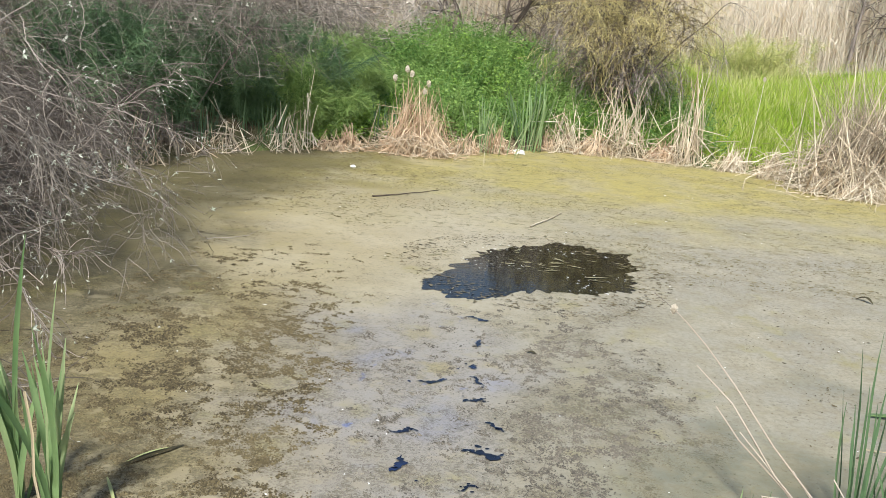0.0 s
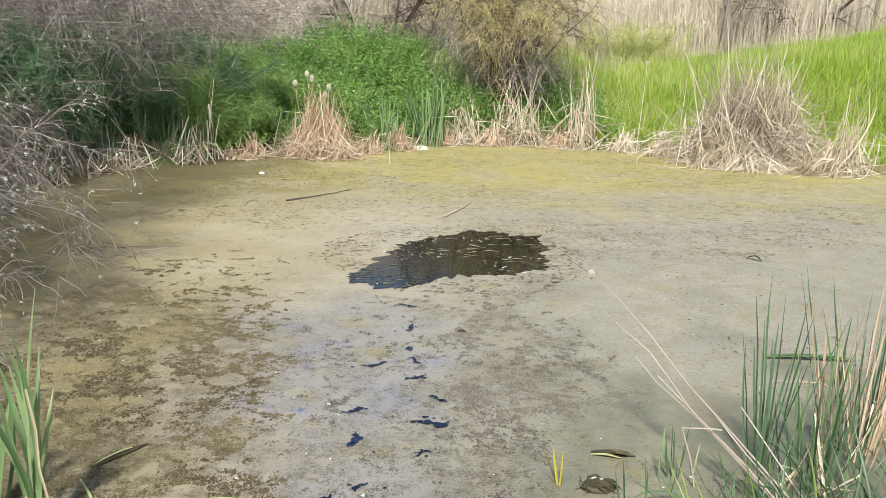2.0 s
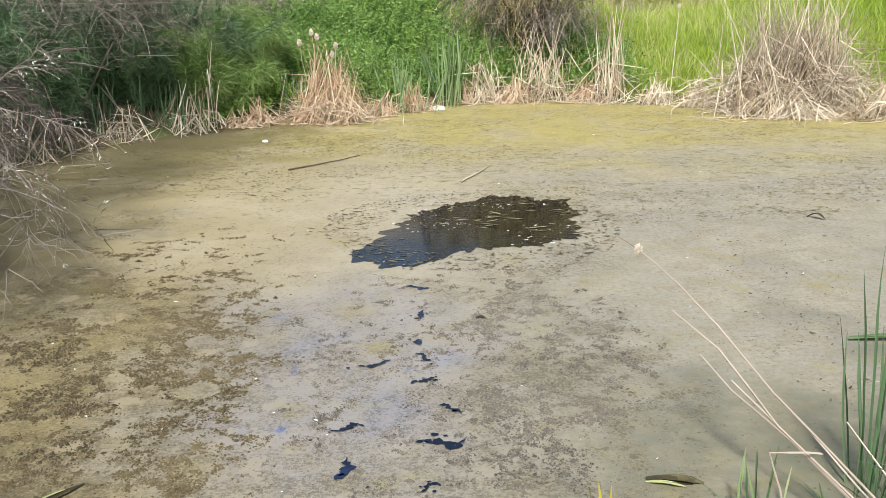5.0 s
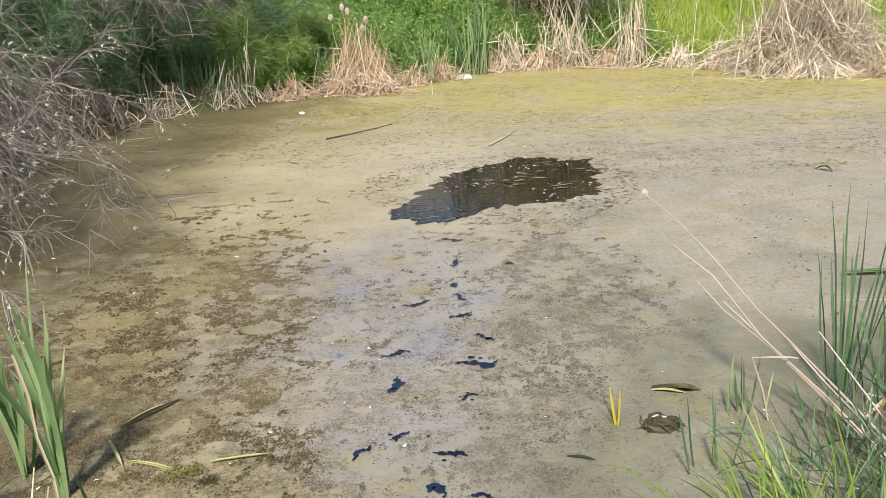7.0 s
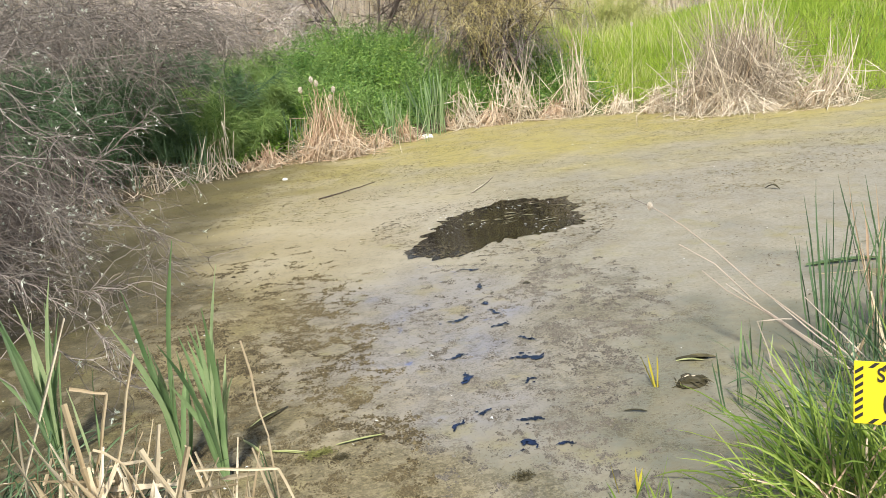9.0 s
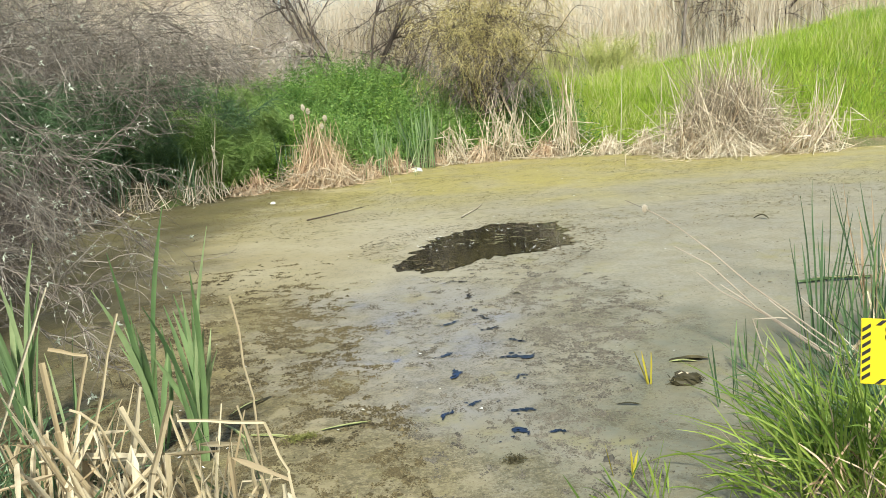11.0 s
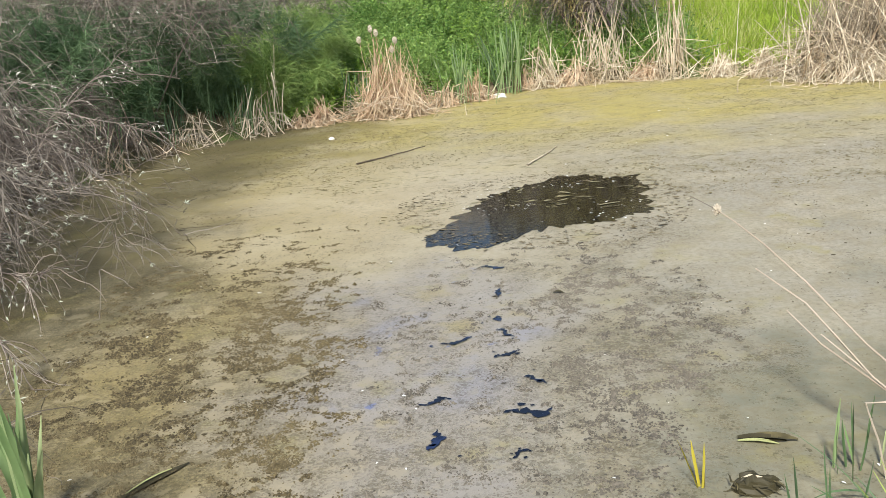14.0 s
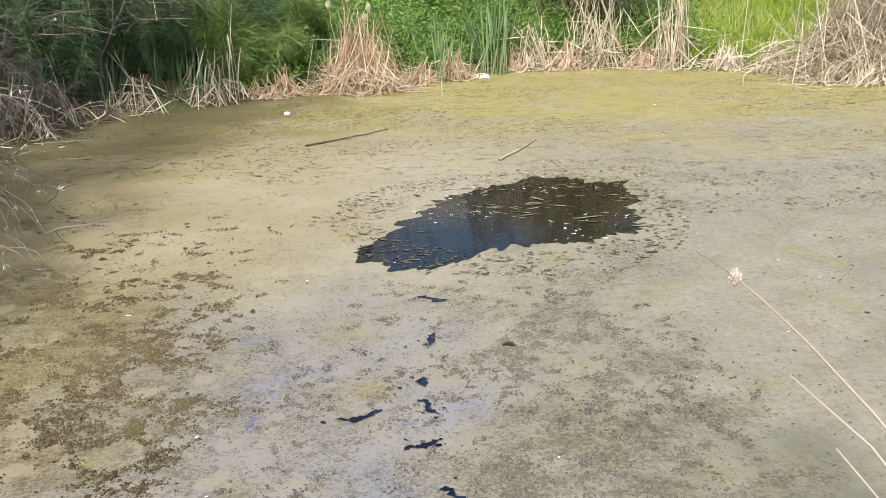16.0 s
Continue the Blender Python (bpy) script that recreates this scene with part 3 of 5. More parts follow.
def straw_grass():
    rng = np.random.default_rng(13)
    x, y, d = scatter(16000, 4.8, 16, 15, 26.5, rng, lambda x, y, d: (d > 0.5) & (d < 8.3) & (fractal(x, y, 0.8, 15) > np.where(x < 9, 0.40, 0.55)))
    n = len(x)
    base = np.c_[x, y, ground_height(x, y) - 0.02]
    P = grow(base, np.c_[rng.normal(size=(n, 2)) * 0.2, np.ones(n)], rng.uniform(0.3, 0.8, n), 4, rng, 0.5, 0.1)
    V, F = strands(P, taper(n, 4, 0.008, 0.005), 2, rng)
    return tagged(mesh_object("dry_grass", V, F, STRAW), "thin yellowing seed stalks in the bank grass", "grass", kind="stuff")


def weeds(name, n, x0, x1, y0, y1, keep, tall, size, mat, seed, label):
    """A thicket of leafy herbs: stems with leaves all the way up."""
    rng = np.random.default_rng(seed)
    x, y, d = scatter(n, x0, x1, y0, y1, rng, keep)
    m = len(x)
    z = ground_height(x, y)
    hump = tall * (0.05 + 2.1 * (fractal(x, y, 0.9, seed) - 0.24)) * rng.uniform(0.65, 1.35, m)
    hump *= 0.75 + 0.6 * value_noise(x, y, 2.6, seed + 7)
    hump = np.clip(hump, 0.12, None) * np.clip(0.45 + d, 0.4, 1)
    stems = grow(np.c_[x, y, z], np.c_[rng.normal(size=(m, 2)) * 0.25, np.ones(m)], hump, 4, rng, 0.2, 0.12)
    V1, F1 = strands(stems, taper(m, 4, 0.007, 0.003), 2, rng)
    per = 13
    pick = np.repeat(np.arange(m), per)
    s = rng.uniform(0.25, 1.0, m * per)
    C, _ = along(stems, pick, s)
    D = np.c_[rng.normal(size=(m * per, 2)), rng.uniform(-0.2, 0.9, m * per)]
    L = size * rng.uniform(0.6, 1.4, m * per)
    V2, F2 = leaves(C, D, L, L * rng.uniform(0.35, 0.6, m * per), rng)
    ob = mesh_object(name, np.vstack([V1, V2]), [tuple(f) for f in F1.tolist()] + [tuple(f) for f in (F2 + len(V1)).tolist()], mat)
    return tagged(ob, label, "weeds", kind="stuff")


def reed_bed(x0=-24, x1=26, y0=25.2, y1=30.5, count=66000, seed=21, tall=1.0, label="pale tan bed of tall dry reeds behind the bank"):
    rng = np.random.default_rng(seed)
    x, y = rng.uniform(x0, x1, count), rng.uniform(y0, y1, count)
    n = len(x)
    y += 0.5 * np.sin(x * 0.8)
    base = np.c_[x, y, ground_height(x, y) - 0.1]
    h = rng.uniform(2.2, 3.6, n) * tall
    P = grow(base, np.c_[rng.normal(size=(n, 2)) * 0.08, np.ones(n)], h, 4, rng, 0.12, 0.05)
    V, F = strands(P, taper(n, 4, 0.014, 0.008), 2, rng)
    pick = np.repeat(np.arange(n), 2)
    C, _ = along(P, pick, rng.uniform(0.3, 1.0, 2 * n))
    D = np.c_[rng.normal(size=(2 * n, 2)) * 0.6, rng.uniform(0.2, 1.6, 2 * n)]
    V2, F2 = leaves(C, D, rng.uniform(0.2, 0.45, 2 * n), rng.uniform(0.02, 0.04, 2 * n), rng)
    ob = mesh_object("reed_bed", np.vstack([V, V2]), [tuple(f) for f in F.tolist()] + [tuple(f) for f in (F2 + len(V)).tolist()], HAY)
    return tagged(ob, label, "reeds", kind="stuff")


grass_field()
near_grass()
straw_grass()
weeds("weeds", 1100, 9.5, 17.0, 15.5, 23.5, lambda x, y, d: (d > 0.4) & (d < 7) & (wave2(x, y, 1.1, 0.5) > 0.1), 0.45, 0.055, WEED_LIGHT, 35, "low green herbs growing through the bank grass")
weeds("weeds", 17000, -4.0, 6.6, 16.8, 24.5, lambda x, y, d: (d > 0.1) & (d < 6.2) & (x + 0.25 * (y - 19) < 6.0) & (x > -2.8 + 0.3 * np.sin(y * 3)), 0.9, 0.065, WEED, 31, "dense green leafy weeds covering the far bank")
weeds("weeds", 900, -2.6, -0.9, 16.2, 18.4, lambda x, y, d: (d > 0.0), 0.75, 0.06, WEED_LIGHT, 32, "fresh yellow-green leafy weeds at the water's edge")
weeds("weeds", 1300, -1.0, 5.5, 18.0, 23.5, lambda x, y, d: (d > 0.3) & (wave2(x, y, 1.6, 2.0) > 0.1), 0.85, 0.07, WEED_LIGHT, 34, "lighter yellow-green weeds growing through the thicket")
weeds("weeds", 900, 2.0, 6.2, 19.0, 21.0, lambda x, y, d: (d > 0.0) & (wave2(x, y, 3.0) > 0), 0.6, 0.05, WEED_LIGHT, 33, "fresh yellow-green leafy weeds among dry reeds")
reed_bed()
reed_bed(-22, -1.5, 27.5, 30.5, 15000, 23, 1.75, "tall pale reeds at the back of the bed")
reed_bed(-24, -6.5, 20.5, 25.2, 16000, 22, 1.7, "pale tan reeds on the shaded end of the bank")


# ---- reeds ----
def dry_heap(place, radius, height, n, mat, seed, label, name="reed_clump", upright=0.17, fallen=0.45, group="dry reed clumps", thick=1.0, dome=False):
    """Dead cattails sunk into a heap: culms that lean together, others slipped down against them or snapped over."""
    rng = np.random.default_rng(seed)
    n = int(n * 1.35)
    ob = holder(name, place, label, "reeds", group)
    K = 7
    s = np.linspace(0, 1, K)[None, :, None]
    flat = np.array([1.0, 0.6])
    knots = max(2, int(radius * (7 if dome else 4)))
    ka = rng.uniform(0, 2 * np.pi, knots)
    kr = rng.uniform(0.0, 0.82 if dome else 0.5, knots)
    kc = (kr * radius)[:, None] * np.c_[np.cos(ka), np.sin(ka)] * flat
    kz = height * (np.sqrt(1.0 - 0.8 * kr ** 2) if dome else 1.05 - 0.5 * kr) * rng.uniform(0.8, 1.08, knots)
    kz[0], kc[0] = height, kc[0] * 0.4
    peak = np.c_[kc + rng.normal(size=(knots, 2)) * upright * 0.8 * height, kz]
    which = rng.integers(0, knots, n)
    a = rng.uniform(0, 2 * np.pi, n)
    r = radius * rng.uniform(0.05, 1.0, n) ** 0.6
    foot = np.c_[kc[which] + (r * (0.6 if dome else 0.85))[:, None] * np.c_[np.cos(a), np.sin(a)] * flat, np.full(n, -0.05)]
    reach = rng.uniform(0.35, 1.03, n) ** 0.75
    head = foot + (peak[which] - foot) * reach[:, None] + rng.normal(size=(n, 3)) * np.array([1, 1, 0.3]) * upright * 0.9 * height
    lying = np.arange(n) < int(n * fallen * 0.85)
    b = a + rng.normal(size=n) * 1.3
    way = np.c_[np.cos(b), np.sin(b) * 0.6, rng.normal(size=n) * 1.1]
    limit = height * np.clip(1.0 - r / radius, 0.08, 1)
    mid = np.c_[r[:, None] * np.c_[np.cos(a), np.sin(a)] * flat * 0.9, limit * rng.uniform(0.05, 0.6, n)]
    half = unit(way) * (rng.uniform(0.15, 0.42, n) * min(height, 1.5))[:, None]
    start, end = np.where(lying[:, None], mid - half, foot)[:, None], np.where(lying[:, None], mid + half, head)[:, None]
    P = start + (end - start) * s
    bow = rng.normal(size=(n, 1, 3)) * np.array([0.16, 0.16, 0.08]) * min(height, 1.0) * rng.uniform(0.2, 1.0, (n, 1, 1))
    P = P + bow * s * (1 - s) * 2
    snapped = (~lying) & (rng.uniform(0, 1, n) < 0.5)
    for i in np.nonzero(snapped)[0]:
        k = rng.integers(4, K - 1)
        step = np.linalg.norm(P[i, 1] - P[i, 0])
        d = unit(np.array([math.cos(b[i]), math.sin(b[i]), rng.uniform(-1.5, 0.1)]))
        for q in range(k, K):
            P[i, q] = P[i, q - 1] + d * step
    P[..., 2] = np.maximum(P[..., 2], np.where(lying, 0.02, -0.05)[:, None])
    W = blade(n, K, rng.uniform(0.009, 0.024, n) * thick, 0.4)
    order = rng.permutation(n)
    own = min(n // 2, 48)
    stout = order[:own]
    rest = order[own:]
    V, F = strands(P[rest], W[rest], 2, rng)
    part("stalk_tangle", V, F, mat, ob, kind="stuff")
    for i in stout:
        V, F = strands(P[i:i + 1], W[i:i + 1], 3, rng)
        part("stalk", V, F, mat, ob)
    m = n // 2
    c = np.c_[rng.normal(size=(m, 2)) * np.array([radius * 0.55, radius * 0.35]), rng.uniform(0.0, 0.3 * height, m)]
    Q = grow(c, np.c_[rng.normal(size=(m, 2)), rng.normal(size=m) * 0.3], rng.uniform(0.15, 0.45, m) * height, 3, rng, 0.3, 0.1)
    V, F = strands(Q, np.full((m, 3), 0.010), 2, rng)
    part("litter", V, F, DRY_GREY, ob, kind="stuff")
    return ob


def seed_head(parent, place, size, rng):
    """A burst cattail head: a lump of fluff."""
    m = 500
    D = unit(rng.normal(size=(m, 3)))
    C = np.array(place) + D * rng.uniform(0.5, 1.0, (m, 1)) * np.array([size * 0.6, size * 0.6, size])
    V, F = leaves(C, D + rng.normal(size=(m, 3)) * 0.8, np.full(m, size * 0.3), np.full(m, size * 0.2), rng)
    u, w = np.meshgrid(np.arange(12) * np.pi / 6, np.linspace(0.05, np.pi - 0.05, 9))
    lobe = size * rng.uniform(0.75, 1.1, u.shape)
    S = np.stack([np.cos(u) * np.sin(w) * lobe * 0.6, np.sin(u) * np.sin(w) * lobe * 0.6, np.cos(w) * lobe], -1) + np.array(place)
    i = np.arange(108).reshape(9, 12)
    Q = np.stack([i[:-1], np.roll(i, -1, 1)[:-1], np.roll(i, -1, 1)[1:], i[1:]], -1).reshape(-1, 4) + len(V)
    V, F = np.vstack([V, S.reshape(-1, 3)]), [tuple(f) for f in F.tolist()] + [tuple(f) for f in Q.tolist()]
    return part("seed_head", V, F, FLUFF, parent, "burst fluffy seed head")


def cattail_clump(name, place, n, height, spread, width, mat, seed, label, category="cattail", group="", bend=0.35, straight=0.12, each=True):
    """Strap leaves that rise from one foot; each leaf a mesh of its own."""
    rng = np.random.default_rng(seed)
    ob = holder(name, place, label, category, group)
    base = np.c_[rng.normal(size=(n, 2)) * spread * 0.35, np.full(n, -0.06)]
    way = np.c_[base[:, :2] / max(spread, 0.01) * 0.25 + rng.normal(size=(n, 2)) * straight, np.ones(n)]
    h = height * rng.uniform(0.55, 1.05, n)
    P = grow(base, way, h, 9, rng, bend * rng.uniform(0, 1, n), 0.025)
    W = blade(n, 9, width * rng.uniform(0.75, 1.2, n))
    if each:
        for i in range(n):
            V, F = strands(P[i:i + 1], W[i:i + 1], 23, rng)
            part("leaf", V, F, mat, ob, smooth=True)
    else:
        V, F = strands(P, W, 23, rng)
        part("foliage", V, F, mat, ob, smooth=True, kind="stuff")
    return ob


rng = np.random.default_rng(5)
heap = dry_heap((-0.55, 16.65, 0), 0.9, 1.5, 420, DRY_RED, 41, "russet heap of dead cattail stalks with burst seed heads", upright=0.13, fallen=0.5, thick=0.72)
for p in ((-0.19, -0.25, 1.60), (-0.10, -0.2, 1.52), (-0.42, -0.05, 1.42), (0.22, -0.1, 1.36), (0.15, 0.1, 1.2)):
    seed_head(heap, p, 0.06, rng)
    line = np.linspace(0, 1, 6)[:, None] * (np.array(p) - np.array([p[0] * 0.5, p[1] * 0.6, 0.0])) + np.array([p[0] * 0.5, p[1] * 0.6, 0.0])
    V, F = strands((line + rng.normal(size=(6, 3)) * 0.01)[None], taper(1, 6, 0.02, 0.011), 4, rng)
    part("stalk", V, F, DRY_RED, heap)
dry_heap((1.15, 17.85, 0), 0.32, 0.7, 110, DRY_RED, 42, "short broken russet reed stubs")
dry_heap((0.45, 17.3, 0), 0.4, 0.5, 90, DRY_RED, 55, "low broken russet reed stubs")
dry_heap((2.65, 19.05, 0), 0.6, 1.3, 70, DRY, 43, "bleached heap of dead reeds at the water's edge")
dry_heap((3.95, 18.95, 0), 0.8, 1.95, 80, DRY, 44, "tall bleached heap of dead reeds at the water's edge")
dry_heap((5.35, 18.55, 0), 0.45, 2.25, 52, DRY, 45, "upright bleached dead reeds", upright=0.07, fallen=0.25)
dry_heap((4.75, 18.8, 0), 0.5, 0.55, 120, DRY_RED, 56, "low russet reed stubs", fallen=0.2)
dry_heap((6.1, 18.15, 0), 0.45, 0.65, 130, DRY, 46, "low bleached reed stubs", fallen=0.2)
dry_heap((6.75, 17.5, 0), 0.45, 0.65, 120, DRY, 47, "low bleached reed stubs", fallen=0.2)
dry_heap((8.3, 16.5, 0), 1.55, 2.35, 1700, HEAP_DARK, 48, "large dome of tangled grey dead reeds", thick=0.5, dome=True, upright=0.26, fallen=0.3)
dry_heap((8.3, 16.25, 0), 1.5, 2.35, 190, DRY, 65, "long bleached reeds draped over a grey heap", upright=0.12, fallen=0.12, thick=1.05, dome=True)
dry_heap((7.75, 15.95, 0), 1.15, 2.1, 140, DRY, 49, "bleached dead reeds leaning on a larger heap", upright=0.2, fallen=0.55, thick=1.15)
dry_heap((8.15, 16.4, 0), 0.9, 2.9, 45, DRY, 57, "tall bleached reeds rising from a grey heap", upright=0.17, fallen=0.2)
dry_heap((7.6, 15.7, 0), 1.3, 0.6, 170, DRY, 58, "low bleached reed stubs round a grey heap", fallen=0.3)
dry_heap((9.2, 15.1, 0), 0.95, 1.35, 150, DRY, 50, "bleached heap of fallen dead reeds", fallen=0.6, upright=0.2)
dry_heap((9.55, 15.2, 0), 0.4, 1.75, 34, DRY, 59, "upright bleached reeds in a fallen heap", fallen=0.2, upright=0.1)
dry_heap((3.3, 19.15, 0), 0.7, 0.6, 120, DRY_RED, 53, "low russet reed stubs below a bare bush", fallen=0.25)
dry_heap((2.3, 19.1, 0), 0.4, 0.55, 60, DRY_RED, 54, "low russet reed stubs beside green cattails", fallen=0.25)
dry_heap((-2.45, 16.05, 0), 0.24, 1.5, 9, DRY, 51, "thin group of tall bleached dead reeds", upright=0.06, fallen=0.15)
dry_heap((-2.0, 16.2, 0), 0.5, 0.5, 60, DRY_RED, 64, "low tangle of fallen brown reeds", fallen=0.8)
dry_heap((-1.75, 16.45, 0), 0.4, 0.5, 70, DRY_RED, 52, "low broken russet reed stubs")
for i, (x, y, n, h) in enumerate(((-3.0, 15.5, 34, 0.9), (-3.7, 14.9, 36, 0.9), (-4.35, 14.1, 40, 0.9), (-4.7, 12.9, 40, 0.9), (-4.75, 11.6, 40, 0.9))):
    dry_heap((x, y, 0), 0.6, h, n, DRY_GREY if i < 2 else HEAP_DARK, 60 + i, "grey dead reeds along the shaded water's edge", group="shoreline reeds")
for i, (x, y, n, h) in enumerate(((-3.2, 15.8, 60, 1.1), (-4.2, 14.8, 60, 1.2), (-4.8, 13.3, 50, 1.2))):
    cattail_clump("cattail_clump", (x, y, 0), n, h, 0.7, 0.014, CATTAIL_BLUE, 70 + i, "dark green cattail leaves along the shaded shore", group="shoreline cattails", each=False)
cattail_clump("cattail_clump", (1.9, 18.75, 0), 34, 1.55, 0.35, 0.036, CATTAIL, 73, "upright green cattail leaves at the far shore", group="far cattails", straight=0.1)
cattail_clump("cattail_clump", (0.85, 17.75, 0), 46, 1.25, 0.8, 0.018, CATTAIL, 74, "green cattail leaves beside a russet reed heap", group="far cattails", straight=0.1)
cattail_clump("cattail_clump", (-1.1, 17.1, 0), 34, 1.2, 0.5, 0.018, CATTAIL_BLUE, 75, "dark green cattail leaves behind a dead reed heap", group="far cattails", straight=0.1)


def tall_stalk(place, height, lean, mat, seed, label, head=True):
    rng = np.random.default_rng(seed)
    ob = holder("reed_stalk", place, label, "reed", "tall single reed stalks")
    P = grow(np.array([[0, 0, -0.05]]), np.array([[*lean, 1.0]]), np.array([height]), 8, rng, 0.08, 0.02)
    V, F = strands(P, taper(1, 8, 0.02, 0.010), 5, rng)
    stem = part("stem", V, F, mat, ob, smooth=True)
    if head:
        seed_head(stem, P[0, -1], 0.045, rng)
    return ob


tall_stalk((-2.55, 15.9, 0), 1.55, (0.05, 0), DRY, 81, "tall pale dead reed stalk", False)
tall_stalk((-1.45, 16.55, 0), 0.95, (0.22, 0), DRY, 82, "leaning pale dead reed stalk", False)
tall_stalk((6.35, 18.0, 0), 2.0, (0.06, 0), HAY, 83, "tall dead reed stalk with a burst seed head")
tall_stalk((7.0, 17.3, 0), 1.75, (0.03, 0), DRY, 84, "tall pale dead reed stalk", False)
tall_stalk((5.55, 18.4, 0), 2.05, (-0.12, 0), DRY, 85, "tall leaning dead reed stalk", False)


# ---- shrubs and trees ----
def shrub(name, place, label, limbs, limb_len, spread, levels, mat_wood, mat_twig, seed, droop=0.9, toward=(0, 0), lift=0.0, w0=0.07, category="shrub", twig_w=0.007, base_r=0.35, group="", floor=None, ragged=0.5, curl=0.13, gold_last=False):
    """A bare many-stemmed shrub: limbs that arch over, branches and hanging twigs."""
    rng = np.random.default_rng(seed)
    ob = holder(name, place, label, category, group)
    base = np.c_[rng.normal(size=(limbs, 2)) * base_r, np.full(limbs, -0.1)]
    ang = np.linspace(0, 2 * np.pi, limbs, endpoint=False) + rng.normal(size=limbs) * 0.4
    way = np.c_[np.cos(ang) * spread + toward[0], np.sin(ang) * spread + toward[1], np.ones(limbs)]
    P = grow(base, way, limb_len * rng.uniform(0.7, 1.1, limbs), 9, rng, droop * 0.8, 0.08, lift)
    for i in range(limbs):
        V, F = strands(P[i:i + 1], taper(1, 9, w0 * rng.uniform(0.7, 1.1), w0 * 0.25), 6, rng)
        part("limb", V, F, mat_wood, ob, smooth=True)
    parents, plen, width = P, limb_len, w0 * 0.35
    for depth, (count, frac, seg, dr) in enumerate(levels):
        M = len(parents) * count
        pick = np.repeat(np.arange(len(parents)), count)
        s = rng.uniform(0.22, 1.0, M)
        C, T = along(parents, pick, s)
        way = T * 0.7 + unit(rng.normal(size=(M, 3)) + np.array([toward[0] * 0.4, toward[1] * 0.4, 0])) * 0.75
        plen = plen * frac
        Q = grow(C, way, plen * rng.uniform(0.5, 1.2, M), seg, rng, dr, curl)
        low = 0.05 - place[2] if floor is None else floor
        Q[..., 2] = np.maximum(Q[..., 2], low + ragged * rng.uniform(0, 1, (M, 1)) ** 2)
        last = depth == len(levels) - 1
        w = max(width, twig_w)
        W = taper(M, seg, w, max(w * 0.4, twig_w * 0.6))
        if depth == 0:
            for q in range(M):
                V, F = strands(Q[q:q + 1], W[q:q + 1], 3, rng)
                part("branch", V, F, mat_wood, ob)
            parents, width = Q, width * 0.4
            continue
        V, F = strands(Q, W, 2 if last else 3, rng)
        part("twig_mass" if last else "branch_mass", V, F, mat_twig if last or (depth and not gold_last) else mat_wood, ob, kind="stuff")
        parents, width = Q, width * 0.4
    return ob, parents, rng


def bud_leaves(ob, parents, n, size, mat, rng, near=None):
    n = n // 5 * 5
    pick = rng.integers(0, len(parents), n // 5)
    C, T = along(parents, pick, rng.uniform(0.3, 1.0, n // 5))
    C, T = np.repeat(C, 5, 0), np.repeat(T, 5, 0)
    V, F = leaves(C, T + rng.normal(size=(n, 3)) * 0.6, size * rng.uniform(0.6, 1.3, n), size * 0.35 * np.ones(n), rng)
    part("foliage", V, F, mat, ob, kind="stuff")


LV = [(11, 0.5, 8, 1.1), (10, 0.5, 7, 1.2), (5, 0.5, 5, 0.9)]
LV1 = [(13, 0.55, 10, 0.9), (11, 0.5, 9, 0.9), (7, 0.5, 7, 0.6)]
LV2 = [(10, 0.45, 6, 0.3), (8, 0.5, 5, 0.3), (5, 0.5, 4, 0.2)]
t1, tw, r = shrub("tamarisk_shrub", (-6.7, 7.7, 0.2), "bare grey-brown shrub drooping thin twigs over the water", 12, 3.9, 0.75, LV1, TWIG, TWIG_PINK, 91, 0.9, (0.36, -0.03), twig_w=0.0058, w0=0.03, curl=0.22)
bud_leaves(t1, tw, 9000, 0.038, PALE_LEAF, r)
# low tangles in darkened twig colours, standing in for shade under the shrub
shrub("tamarisk_shrub", (-5.9, 7.0, 0.1), "low tangle of bare twigs at the water's edge, darkened as in shade", 12, 2.3, 1.0, LV, TWIG_DARK, TWIG_DARK, 107, 0.9, (0.3, 0.0), twig_w=0.005, w0=0.03, curl=0.25)
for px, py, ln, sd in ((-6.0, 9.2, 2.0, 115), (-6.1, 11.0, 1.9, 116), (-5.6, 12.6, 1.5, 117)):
    shrub("tamarisk_shrub", (px, py, 0.15), "low tangle of bare twigs at the water's edge, darkened as in shade", 12, ln, 0.8, [(11, 0.55, 8, 0.9), (11, 0.5, 7, 0.9), (6, 0.55, 5, 0.7)], TWIG_DARK, TWIG_SHADED, sd, 0.7, (0.22, -0.05), twig_w=0.005, w0=0.03, curl=0.26, group="low tangles at the shore")


